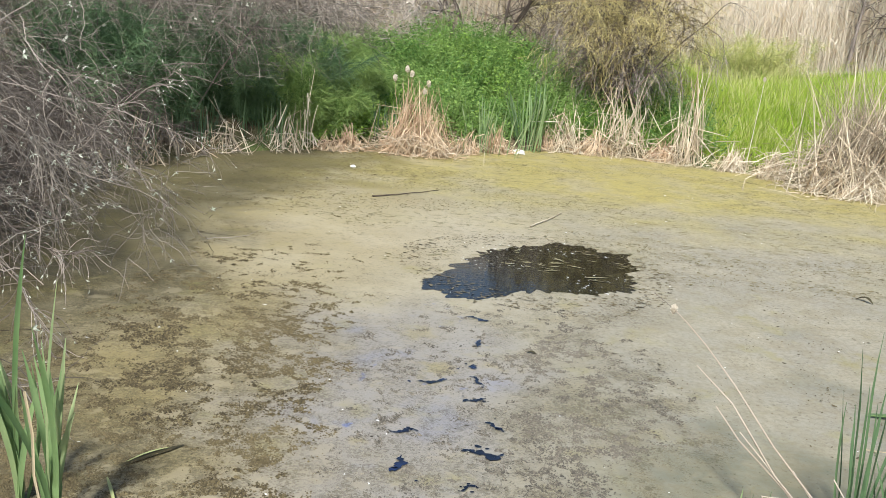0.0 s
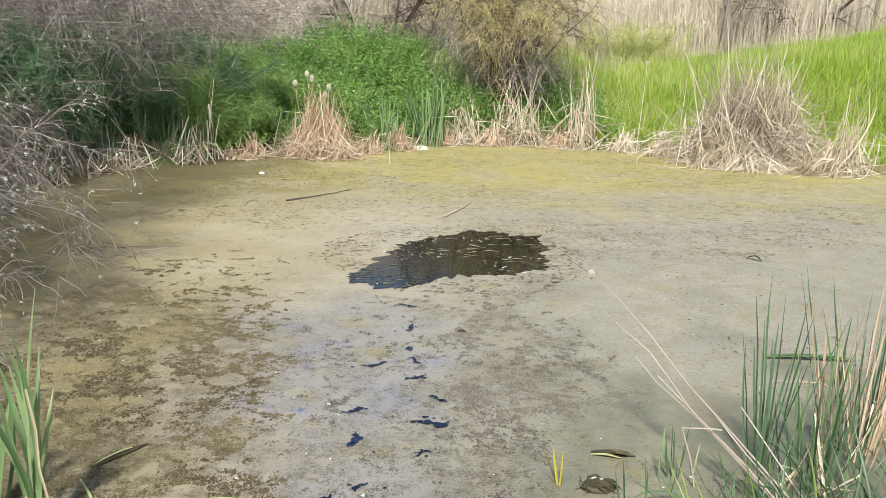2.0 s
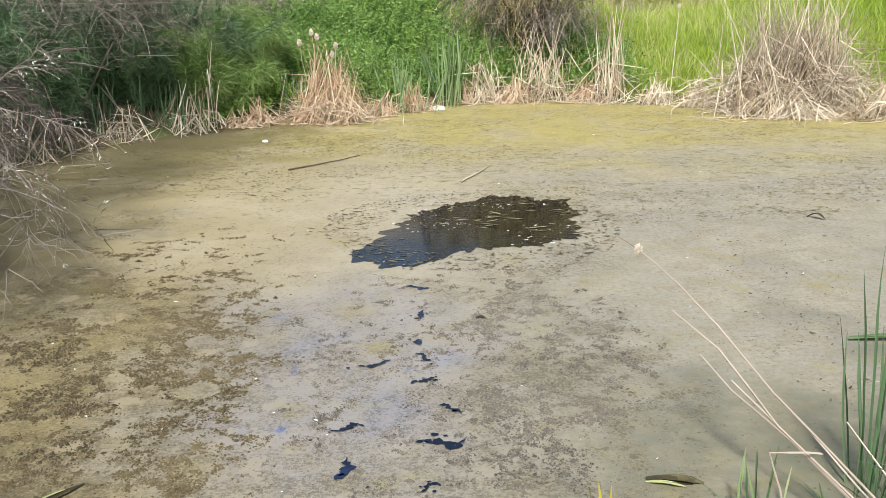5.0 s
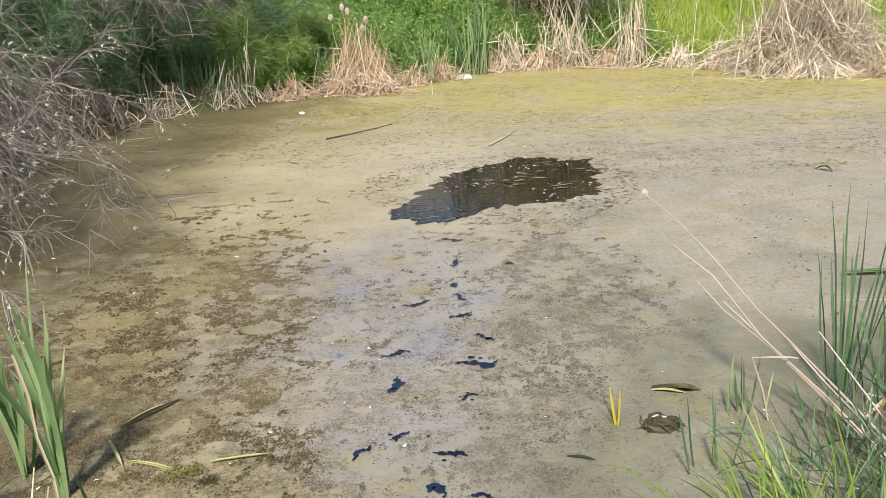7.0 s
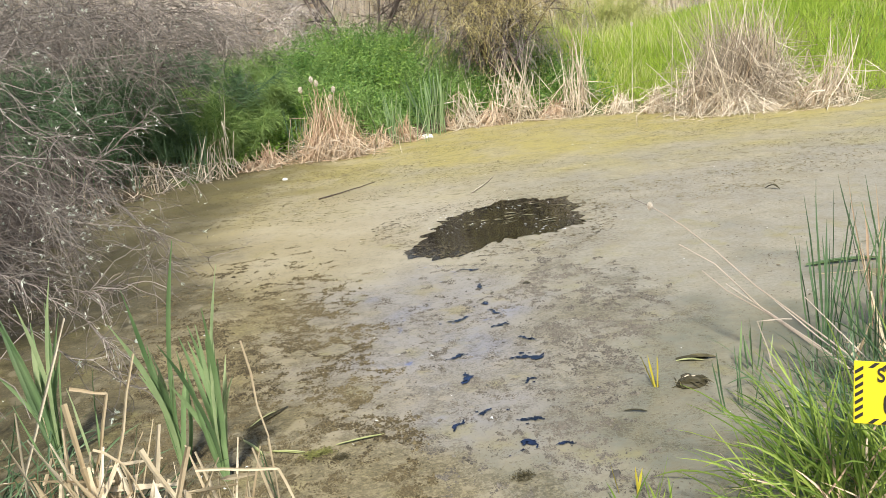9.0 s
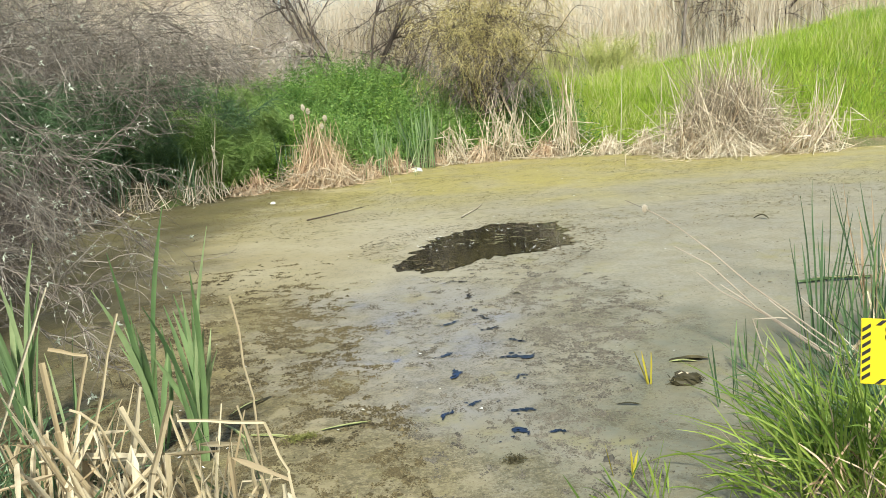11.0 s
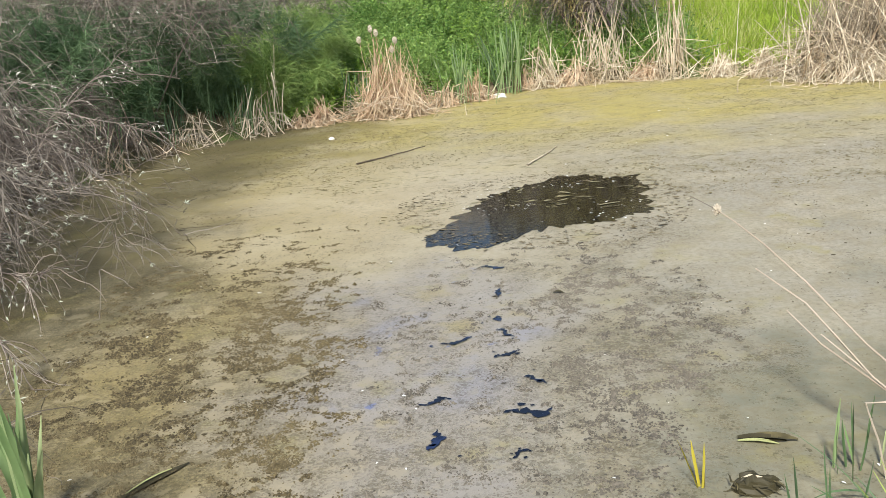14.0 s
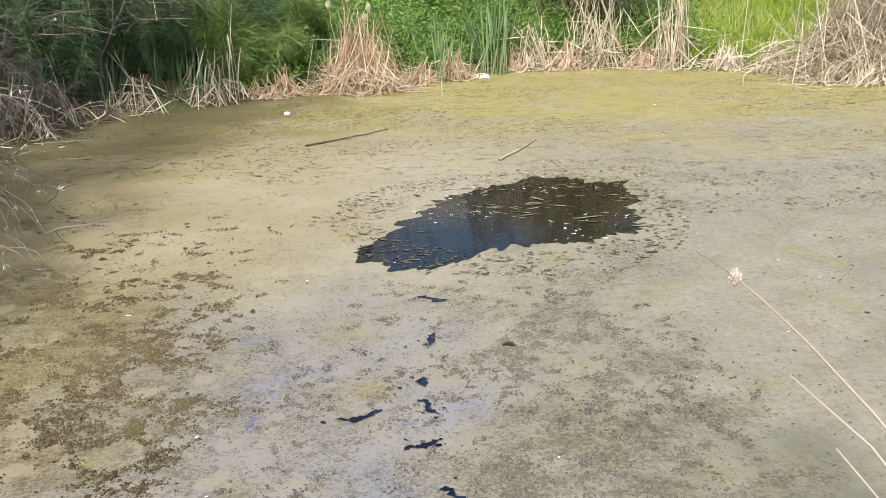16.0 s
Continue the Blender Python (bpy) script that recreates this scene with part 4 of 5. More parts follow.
def boughs(ob, origin):
    """Long boughs that arch out over the water and end in hanging tassels."""
    r = np.random.default_rng(118)
    for course in ([(-4.6, 7.9, 1.9), (-3.9, 7.9, 1.55), (-3.2, 7.9, 1.2), (-2.92, 7.9, 0.98), (-2.74, 7.9, 0.8), (-2.5, 7.9, 0.56), (-2.36, 7.9, 0.28)],
                   [(-4.6, 7.8, 1.55), (-3.8, 7.7, 1.52), (-3.11, 7.7, 1.42), (-2.69, 7.7, 1.32), (-2.4, 7.7, 1.23), (-2.09, 7.7, 1.14)],
                   [(-4.3, 7.6, 0.7), (-3.6, 7.6, 0.85), (-3.06, 7.6, 1.04), (-2.94, 7.6, 1.34), (-2.72, 7.6, 1.45), (-2.44, 7.6, 1.65), (-2.27, 7.6, 1.79)],
                   [(-4.2, 6.8, 1.1), (-3.6, 6.7, 0.75), (-3.1, 6.5, 0.45), (-2.75, 6.3, 0.4), (-2.5, 6.2, 0.5)],
                   [(-4.4, 6.2, 0.9), (-3.7, 5.9, 0.95), (-3.0, 5.6, 0.72), (-2.6, 5.4, 0.42), (-2.4, 5.3, 0.14)]):
        c = np.array(course) - np.array(origin)
        u = np.linspace(0, len(c) - 1, 22)
        P = np.stack([np.interp(u, np.arange(len(c)), c[:, k]) for k in range(3)], -1)
        P[1:-1] = (P[:-2] + P[1:-1] * 2 + P[2:]) / 4 + r.normal(size=(20, 3)) * 0.008
        V, F = strands(P[None], taper(1, 22, 0.011, 0.004), 4, r)
        bough = part("bough", V, F, TWIG, ob)
        C, T = along(P[None], np.zeros(46, int), r.uniform(0.3, 1.0, 46))
        Q = grow(C, T * 0.9 + r.normal(size=(46, 3)) * 0.5, r.uniform(0.1, 0.5, 46), 7, r, 1.1, 0.16)
        Q[..., 2] = np.maximum(Q[..., 2], 0.01 - origin[2])
        V, F = strands(Q, taper(46, 7, 0.006, 0.003), 3, r)
        part("twig_spray", V, F, TWIG, bough, kind="stuff")
        C, T = along(Q, r.integers(0, 46, 60), r.uniform(0.4, 1.0, 60))
        V, F = leaves(C, T + r.normal(size=(60, 3)) * 0.5, r.uniform(0.02, 0.05, 60), r.uniform(0.006, 0.013, 60), r)
        part("bud_foliage", V, F, PALE_LEAF, bough, kind="stuff")


boughs(t1, (-6.7, 7.7, 0.2))
t2, tw, r = shrub("tamarisk_shrub", (-8.3, 13.2, 0.6), "tall bare grey-brown shrub on the shaded bank", 11, 5.2, 0.5, LV, TWIG, TWIG_PINK, 92, 0.7, (0.1, 0.0), twig_w=0.005, w0=0.045, curl=0.2)
bud_leaves(t2, tw, 900, 0.05, PALE_LEAF, r)
t4, tw, r = shrub("tamarisk_shrub", (-5.7, 15.5, 0.3), "bare mauve-grey shrub hanging thin twigs over feathery growth", 10, 4.3, 0.5, LV, TWIG, TWIG_PINK, 108, 0.8, (0.36, -0.14), twig_w=0.007, w0=0.04, curl=0.18, floor=0.9, ragged=2.2)
bud_leaves(t4, tw, 600, 0.05, PALE_LEAF, r)
t3, tw, r = shrub("tamarisk_shrub", (-6.1, 20.4, 1.0), "bare grey-brown shrub arching over green growth", 13, 4.9, 0.6, LV, TWIG, TWIG_PINK, 93, 0.7, (0.32, -0.12), floor=0.9, ragged=1.2)
bud_leaves(t3, tw, 500, 0.05, PALE_LEAF, r)
shrub("willow_bush", (4.0, 20.9, 1.3), "golden-brown bush of hanging bare twigs above dead reeds", 13, 3.3, 0.42, [(12, 0.42, 7, 0.7), (11, 0.6, 6, 1.2), (6, 0.5, 5, 0.8)], TWIG_DARK, TWIG_GOLD, 94, 0.4, (0, -0.08), w0=0.06, floor=-0.65, ragged=2.5, curl=0.26, gold_last=True, base_r=0.25)
# dark core added within the golden bush to deepen its inside
shrub("willow_bush", (4.1, 20.6, 1.2), "dark inner stems of the golden-brown bush above dead reeds", 9, 2.4, 0.5, [(9, 0.5, 7, 1.0), (8, 0.55, 6, 1.5), (4, 0.5, 5, 1.0)], TWIG_DARK, TWIG, 119, 0.7, (0, -0.15), w0=0.07, floor=-0.75, ragged=1.5, curl=0.22, base_r=0.35)
shrub("bare_tree", (0.25, 24.4, 1.9), "dark leaning bare tree behind the green bank", 3, 4.6, 0.2, LV2, TWIG_DARK, TWIG, 95, 0.1, (-0.35, 0), w0=0.15, category="tree", base_r=0.15, group="bare trees")
shrub("bare_tree", (1.2, 24.4, 1.9), "dark leaning bare tree beside a thicket", 3, 4.2, 0.25, LV2, TWIG_DARK, TWIG_DARK, 101, 0.1, (0.6, 0), w0=0.12, category="tree", base_r=0.15, group="bare trees")
shrub("bare_tree", (2.4, 24.6, 1.9), "dark bare thicket behind the green bank", 6, 2.6, 0.7, LV2, TWIG_DARK, TWIG_DARK, 96, 0.3, (-0.1, 0), w0=0.07, category="tree", group="bare trees")
shrub("bare_tree", (-2.8, 24.2, 1.6), "pale bare thicket behind the green bank", 6, 3.2, 0.6, LV2, TWIG_PALE, TWIG_PALE, 97, 0.3, w0=0.07, category="tree", group="bare trees")
shrub("bare_tree", (11.3, 25.2, 2.2), "slender bare grey tree beyond the grass bank", 2, 5.0, 0.12, [(12, 0.35, 6, 0.1), (8, 0.45, 5, 0.1)], TWIG, TWIG, 98, 0.0, w0=0.13, category="tree", base_r=0.12, group="bare trees")
shrub("bare_tree", (14.2, 25.5, 2.6), "spreading dark bare tree beyond the grass bank", 6, 4.0, 0.8, LV2, TWIG_DARK, TWIG_DARK, 99, 0.1, w0=0.13, category="tree", group="bare trees")
shrub("bare_tree", (-10.5, 17.5, 1.5), "tall bare grey tree on the shaded bank", 7, 7.0, 0.4, LV, TWIG, TWIG, 100, 0.4, w0=0.16, category="tree", group="bare trees")


shrub("bare_tree", (-8.5, 22.5, 1.2), "pale bare thicket on the far bank", 9, 4.5, 0.6, LV, TWIG, TWIG_PALE, 102, 0.4, w0=0.1, category="tree", group="bare trees")
shrub("bare_tree", (-5.2, 25.5, 1.4), "pale bare thicket before the reed bed", 7, 5.0, 0.6, LV, TWIG_PALE, TWIG_PALE, 105, 0.4, w0=0.1, category="tree", group="bare trees")
shrub("bare_tree", (-12.0, 22.0, 1.4), "tall pale bare thicket before the reed bed", 10, 6.5, 0.6, LV, TWIG, TWIG_PINK, 106, 0.4, w0=0.13, category="tree", group="bare trees")
shrub("bare_tree", (-13.0, 14.0, 1.2), "tall pale bare thicket on the shaded bank", 10, 6.0, 0.6, LV, TWIG, TWIG_PINK, 103, 0.4, w0=0.13, category="tree", group="bare trees")
shrub("bare_tree", (-12.5, 7.0, 1.2), "tall pale bare thicket on the shaded bank", 10, 6.0, 0.6, LV, TWIG, TWIG_PINK, 104, 0.4, w0=0.13, category="tree", group="bare trees")


def feathery_shrub(place, size, n, seed, label, mat=None):
    """A soft dome of thread-like foliage."""
    rng = np.random.default_rng(seed)
    ob = holder("feathery_shrub", place, label, "shrub", "feathery shrubs")
    k, n = 110, int(n * 1.25)
    ang = rng.uniform(0, 2 * np.pi, k)
    way = np.c_[np.cos(ang) * 0.6 * rng.uniform(0, 1, k) * size[0] / size[2], np.sin(ang) * 0.6 * rng.uniform(0, 1, k) * size[1] / size[2], np.ones(k)]
    base = np.c_[rng.normal(size=(k, 2)) * np.array([size[0], size[1]]) * 0.22, np.full(k, -0.1)]
    S = grow(base, way, size[2] * rng.uniform(0.55, 1.05, k), 8, rng, 0.5, 0.07)
    V, F = strands(S, taper(k, 8, 0.014, 0.004), 3, rng)
    part("stem_mass", V, F, CATTAIL_BLUE, ob, kind="stuff")
    pick = rng.integers(0, k, n)
    C, T = along(S, pick, rng.uniform(0.08, 1.0, n))
    Q = grow(C, T * 0.6 + rng.normal(size=(n, 3)) * 0.55, rng.uniform(0.12, 0.40, n), 3, rng, 0.5, 0.2)
    V, F = strands(Q, taper(n, 3, 0.0085, 0.004), 2, rng)
    part("foliage", V, F, mat or FENNEL, ob, kind="stuff")
    return ob


feathery_shrub((-4.0, 16.9, 0.4), (2.6, 1.4, 2.25), 46000, 111, "dark green feathery shrub on the shaded bank")
feathery_shrub((-2.4, 17.8, 0.6), (2.0, 1.4, 1.6), 34000, 112, "green feathery shrub beside leafy weeds", FENNEL_LIGHT)
feathery_shrub((-2.75, 16.75, 0.2), (1.4, 1.0, 1.5), 26000, 114, "soft green feathery shrub at the water's edge", FENNEL_LIGHT)
feathery_shrub((8.2, 24.7, 1.75), (3.0, 1.2, 1.5), 9000, 115, "pale yellow-green bush before the reed bed", STRAW)
feathery_shrub((-5.4, 14.2, 0.3), (2.0, 2.2, 2.3), 40000, 113, "dark green feathery shrub under bare twigs")

# ---- near bank, left: cattails and broken dry reeds ----
def leaf_sheaf(foot, tips, n, height, width, fan, seed, label):
    """A cattail shoot: a tight sheath that fans out into strap leaves, some of them far taller."""
    rng = np.random.default_rng(seed)
    ob = holder("cattail_clump", foot, label, "cattail", "near cattails")
    K = 12
    q = np.linspace(0, 1, K)[:, None]
    ends = [np.array(t) - np.array(foot) for t in tips]
    for i in range(n):
        side = (i + 0.5) / n * 2 - 1
        ends.append(np.array([side * fan + rng.normal() * 0.03, -0.02 + rng.normal() * 0.07, height * (1.0 - 0.25 * side * side) * rng.uniform(0.72, 1.05)]))
    for i, e in enumerate(ends):
        start = np.array([rng.normal() * 0.012, rng.normal() * 0.012, -0.06])
        P = start + (e - start) * q
        P[:, :2] = start[:2] + (e[:2] - start[:2]) * (0.25 * q + 0.75 * q ** 2)
        P += np.array([rng.normal() * 0.02, rng.normal() * 0.02, 0]) * np.sin(q * np.pi)
        V, F = strands(P[None], blade(1, K, width * rng.uniform(0.8, 1.15)), 23, rng, facing=unit(np.array([rng.normal() * 0.5, -1.0, 0.1])))
        part("leaf", V, F, CATTAIL, ob, smooth=True)
    return ob


leaf_sheaf((-1.77, 3.62, 0), [(-1.835, 3.31, 1.14), (-1.55, 3.3, 1.355), (-1.95, 3.4, 0.95)], 9, 0.78, 0.025, 0.13, 121, "fresh green cattail shoot with a few tall pale leaves")
leaf_sheaf((-1.52, 3.42, 0), [(-1.34, 3.1, 1.25), (-1.66, 3.05, 0.92), (-1.44, 3.1, 1.05)], 14, 0.92, 0.027, 0.15, 122, "dense fan of fresh green cattail leaves in shallow water")
leaf_sheaf((-2.53, 4.0, 0), [(-2.75, 3.8, 1.25), (-2.3, 3.8, 1.15)], 12, 1.05, 0.027, 0.24, 123, "fresh green cattail leaves standing in shallow water")
cattail_clump("cattail_clump", (-2.05, 3.2, 0), 7, 0.8, 0.22, 0.016, CATTAIL, 124, "small green cattail shoots among broken dry reeds", group="near cattails", straight=0.12)
cattail_clump("cattail_clump", (-1.2, 3.1, 0), 5, 0.6, 0.15, 0.014, CATTAIL, 125, "small green cattail shoots among broken dry reeds", group="near cattails", straight=0.2)


def broken_reeds(place, n, radius, height, seed, label, wide=1.0):
    """Dead cattail leaves snapped into angles, each one its own piece."""
    rng = np.random.default_rng(seed)
    ob = holder("broken_reeds", place, label, "reeds", "broken dry reeds")
    for i in range(n):
        a, r = rng.uniform(0, 2 * np.pi), radius * math.sqrt(rng.uniform())
        p = np.array([r * math.cos(a), r * math.sin(a) * 0.6, -0.05])
        d = unit(np.array([*(rng.normal(size=2) * 0.3), 1.0]))
        pts = [p]
        left = height * rng.uniform(0.5, 1.1)
        first = left * rng.uniform(0.35, 0.8)
        for k in range(4):
            pts.append(pts[-1] + d * first / 4)
        if rng.uniform() < 0.65:
            d = unit(np.array([*rng.normal(size=2), rng.uniform(-0.9, 0.1)]))
        for k in range(4):
            pts.append(pts[-1] + d * left * 0.5 / 4)
        P = np.array(pts)[None]
        P[..., 2] = np.maximum(P[..., 2], -0.05)
        V, F = strands(P, blade(1, 9, rng.uniform(0.016, 0.034) * wide, 0.6), 23, rng)
        part("dead_leaf", V, F, DRY_GOLD, ob)
    return ob


broken_reeds((-2.05, 3.05, 0.0), 34, 0.28, 0.66, 131, "pale snapped cattail leaves bent at sharp angles", 0.8)
broken_reeds((-1.87, 2.88, 0.02), 17, 0.17, 0.74, 138, "pale snapped cattail leaves standing in a dense bunch", 1.15)
broken_reeds((-1.7, 2.65, 0.05), 54, 0.36, 0.5, 132, "pale snapped cattail leaves in a low tangle", 0.75)
broken_reeds((-1.22, 2.3, 0.06), 16, 0.2, 0.5, 133, "thin pale snapped reeds at the water's edge")
broken_reeds((-2.75, 3.3, 0.05), 26, 0.4, 0.8, 134, "pale snapped cattail leaves in a low tangle", 0.7)

broken_reeds((-1.45, 2.55, 0.05), 30, 0.26, 0.45, 137, "thin pale snapped reeds in a low tangle", 0.6)


def bent_reeds():
    """The big snapped cattail leaves that stand out of the tangle, each along its own bends."""
    rng = np.random.default_rng(136)
    foot = np.array([-1.75, 2.75, 0.05])
    ob = holder("broken_reeds", foot, "tall pale cattail leaves snapped into square angles", "reeds", "broken dry reeds")
    for bends, width in (
            ([(-2.0, 2.98, -0.05), (-2.04, 2.95, 0.14), (-2.07, 2.95, 0.42), (-2.09, 2.95, 0.74)], 0.040),
            ([(-2.08, 3.05, 0.77), (-1.92, 3.05, 0.72), (-2.06, 3.05, 0.3), (-2.1, 3.05, -0.02)], 0.024),
            ([(-1.76, 3.0, 0.91), (-1.94, 3.0, 0.35), (-2.0, 3.0, -0.02)], 0.026),
            ([(-1.66, 2.42, 0.0), (-1.58, 2.4, 0.4), (-1.47, 2.4, 0.69)], 0.036),
            ([(-1.43, 2.2, 0.67), (-1.12, 2.2, 0.62), (-1.05, 2.2, 0.41), (-1.0, 2.2, 0.05)], 0.018),
            ([(-1.71, 2.6, 0.61), (-1.6, 2.6, 0.34), (-1.5, 2.6, 0.02)], 0.040),
            ([(-1.23, 2.6, 1.02), (-1.18, 2.6, 0.57), (-1.18, 2.6, 0.0)], 0.014),
            ([(-1.96, 2.8, 0.57), (-1.85, 2.8, 0.47), (-1.77, 2.8, 0.24), (-1.72, 2.8, 0.0)], 0.018)):
        b = np.array(bends) - foot
        P = np.concatenate([b[i] + (b[i + 1] - b[i]) * np.linspace(0, 0.97 if i < len(b) - 2 else 1, 4)[:, None] for i in range(len(b) - 1)])
        P = P + rng.normal(size=P.shape) * 0.003
        V, F = strands(P[None], np.full((1, len(P)), width * 0.68) * rng.uniform(0.7, 1.1, (1, len(P))), 23, rng, facing=unit(np.array([0.35, -1.0, 0.25]) + rng.normal(size=3) * 0.25))
        part("dead_leaf", V, F, DRY_GOLD, ob)
    return ob


bent_reeds()

# ---- near bank, right: rushes, leaning dry reed, grass tuft ----
cattail_clump("rush_clump", (2.18, 3.8, 0), 16, 1.15, 0.13, 0.014, CATTAIL_BLUE, 141, "slim dark green rushes standing in the pond", "rush", "near rushes", straight=0.035, bend=0.1)
cattail_clump("rush_clump", (2.5, 3.9, 0), 9, 0.9, 0.16, 0.012, CATTAIL, 142, "slim green rushes standing in the pond", "rush", "near rushes", straight=0.05, bend=0.15)
cattail_clump("rush_clump", (2.85, 3.95, 0), 22, 1.1, 0.2, 0.013, CATTAIL_BLUE, 143, "slim dark green rushes among dry stems", "rush", "near rushes", straight=0.06, bend=0.15)
cattail_clump("rush_clump", (2.75, 3.85, 0), 26, 1.15, 0.22, 0.012, DRY_RED, 140, "brown dead rushes among green ones", "rush", "near rushes", straight=0.07, bend=0.2)
cattail_clump("rush_clump", (1.62, 3.65, 0), 8, 0.45, 0.22, 0.013, CATTAIL, 144, "short green shoots rising from the water", "rush", "near rushes", straight=0.06, bend=0.1)
cattail_clump("rush_clump", (1.32, 3.25, 0), 6, 0.42, 0.16, 0.011, CATTAIL_BLUE, 145, "short dark shoots rising from the water", "rush", "near rushes", straight=0.06, bend=0.1)
broken_reeds((2.85, 4.0, 0.0), 12, 0.2, 0.9, 146, "thin brown dead reeds among rushes", 0.5)


def leaning_reeds():
    """Bleached stems that lean far out over the water, one with a fluffy head."""
    rng = np.random.default_rng(151)
    ob = holder("leaning_reeds", (2.25, 3.42, 0.05), "bleached dead reed stems leaning out over the water", "reeds")
    courses = [[(1.385, 4.62, 0.885), (1.445, 4.473, 0.839), (1.555, 4.208, 0.727), (1.717, 3.815, 0.485), (1.841, 3.514, 0.344), (1.981, 3.174, 0.174), (2.12, 2.84, 0.0)],
               [(1.483, 4.382, 0.653), (1.598, 4.103, 0.569), (1.731, 3.781, 0.355), (1.883, 3.412, 0.21), (2.06, 2.98, 0.0)],
               [(1.556, 4.205, 0.505), (1.632, 4.021, 0.408), (1.758, 3.714, 0.32), (1.92, 3.32, 0.15), (2.05, 3.0, 0.0)],
               [(1.63, 4.026, 0.453), (1.742, 3.754, 0.345), (1.90, 3.37, 0.18), (2.08, 2.94, 0.0)],
               [(1.80, 3.75, 0.40), (1.90, 3.45, 0.25), (2.10, 2.95, 0.0)],
               [(1.95, 3.66, 0.42), (2.05, 3.30, 0.2), (2.15, 2.95, 0.0)]]
    for i, course in enumerate(courses):
        c = np.array(course)[::-1] - np.array((2.25, 3.42, 0.05))
        u = np.linspace(0, len(c) - 1, 9)
        P = np.stack([np.interp(u, np.arange(len(c)), c[:, k]) for k in range(3)], -1)[None]
        V, F = strands(P, taper(1, 9, 0.013, 0.007), 5, rng)
        part("stem", V, F, BLEACHED, ob, smooth=True)
        if i == 0:
            seed_head(ob, P[0, -1], 0.027, rng)
            tail = np.linspace(0, 1, 5)[:, None] * np.array([-0.09, 0.12, 0.05]) + P[0, -1]
            V, F = strands(tail[None], np.full((1, 5), 0.004), 3, rng)
            part("tip", V, F, TWIG, ob)
    return ob


leaning_reeds()
bent = holder("broken_reeds", (1.67, 3.6, 0.0), "white dead reed snapped into a hook over the water", "reeds", "broken dry reeds")
rng = np.random.default_rng(152)
hook = np.array([(0.05, 0, -0.05), (0.0, 0, 0.17), (-0.03, 0, 0.25), (-0.06, 0, 0.34), (0.02, 0, 0.335), (0.1, 0, 0.33), (0.16, 0, 0.32)])
V, F = strands(hook[None], np.full((1, 7), 0.008), 5, rng)
part("dead_leaf", V, F, BLEACHED, bent)


def grass_tuft(place, n, height, spread, seed, label, mat=None, lean=(0, 0)):
    rng = np.random.default_rng(seed)
    ob = holder("grass_tuft", place, label, "grass", "grass tufts")
    base = np.c_[rng.normal(size=(n, 2)) * spread, np.full(n, -0.05)]
    way = np.c_[base[:, :2] * 0.9 + rng.normal(size=(n, 2)) * 0.35 + np.array(lean), np.ones(n)]
    P = grow(base, way, height * rng.uniform(0.45, 1.1, n), 8, rng, rng.uniform(0.3, 1.6, n), 0.04)
    W = blade(n, 8, rng.uniform(0.006, 0.011, n))
    own = min(n // 2, 36)
    for i in range(own):
        V, F = strands(P[i:i + 1], W[i:i + 1], 23, rng)
        part("blade", V, F, mat or LIME, ob, smooth=True)
    V, F = strands(P[own:], W[own:], 23, rng)
    part("undergrowth", V, F, mat or LIME, ob, smooth=True, kind="stuff")
    return ob


grass_tuft((-2.95, 3.35, 0.0), 190, 0.6, 0.3, 151, "dark green grass in the shaded shallows", CATTAIL_BLUE)
grass_tuft((-2.4, 3.05, 0.02), 130, 0.45, 0.24, 152, "dark green grass under broken dry reeds", CATTAIL_BLUE)
grass_tuft((-3.4, 4.1, 0.0), 80, 0.5, 0.25, 153, "dark green grass in the shaded shallows", CATTAIL_BLUE)
grass_tuft((1.16, 2.0, 0.12), 130, 0.66, 0.12, 161, "bright green grass tuft beside the sign post", lean=(-0.2, 0.1))
grass_tuft((0.9, 2.1, 0.08), 36, 0.5, 0.1, 162, "thin bright green grass tuft at the water's edge", lean=(-0.25, 0.1))
grass_tuft((1.4, 2.1, 0.1), 110, 0.7, 0.15, 163, "bright green grass tuft behind the sign", lean=(-0.1, 0.1))
grass_tuft((1.3, 2.3, 0.05), 80, 0.72, 0.12, 164, "bright green grass tuft at the water's edge", lean=(-0.2, 0.15))
grass_tuft((1.15, 1.95, 0.12), 60, 0.4, 0.15, 165, "dry straw-coloured grass in a green tuft", DRY_RED)
grass_tuft((0.35, 2.28, 0.02), 24, 0.3, 0.08, 166, "thin green grass at the water's edge", lean=(-0.1, 0.1))


grass_tuft((1.75, 2.55, 0.0), 60, 0.6, 0.12, 167, "dark green grass at the pond's edge", CATTAIL_BLUE, (-0.1, 0.1))
grass_tuft((2.1, 2.85, 0.0), 60, 0.65, 0.14, 168, "dark green grass at the pond's edge", CATTAIL_BLUE, (-0.05, 0.1))
grass_tuft((1.6, 2.3, 0.05), 100, 0.55, 0.15, 170, "dark green grass behind the sign", CATTAIL_BLUE, (-0.05, 0.1))
grass_tuft((1.5, 2.65, 0.0), 70, 0.5, 0.14, 154, "dark green grass rising from the shallows", CATTAIL_BLUE, (-0.05, 0.1))
grass_tuft((1.85, 3.15, 0.0), 70, 0.5, 0.16, 155, "dark green grass rising from the shallows", CATTAIL_BLUE, (-0.05, 0.1))
grass_tuft((2.45, 3.15, 0.0), 60, 0.7, 0.16, 169, "dark green grass at the pond's edge", CATTAIL_BLUE, (-0.05, 0.1))
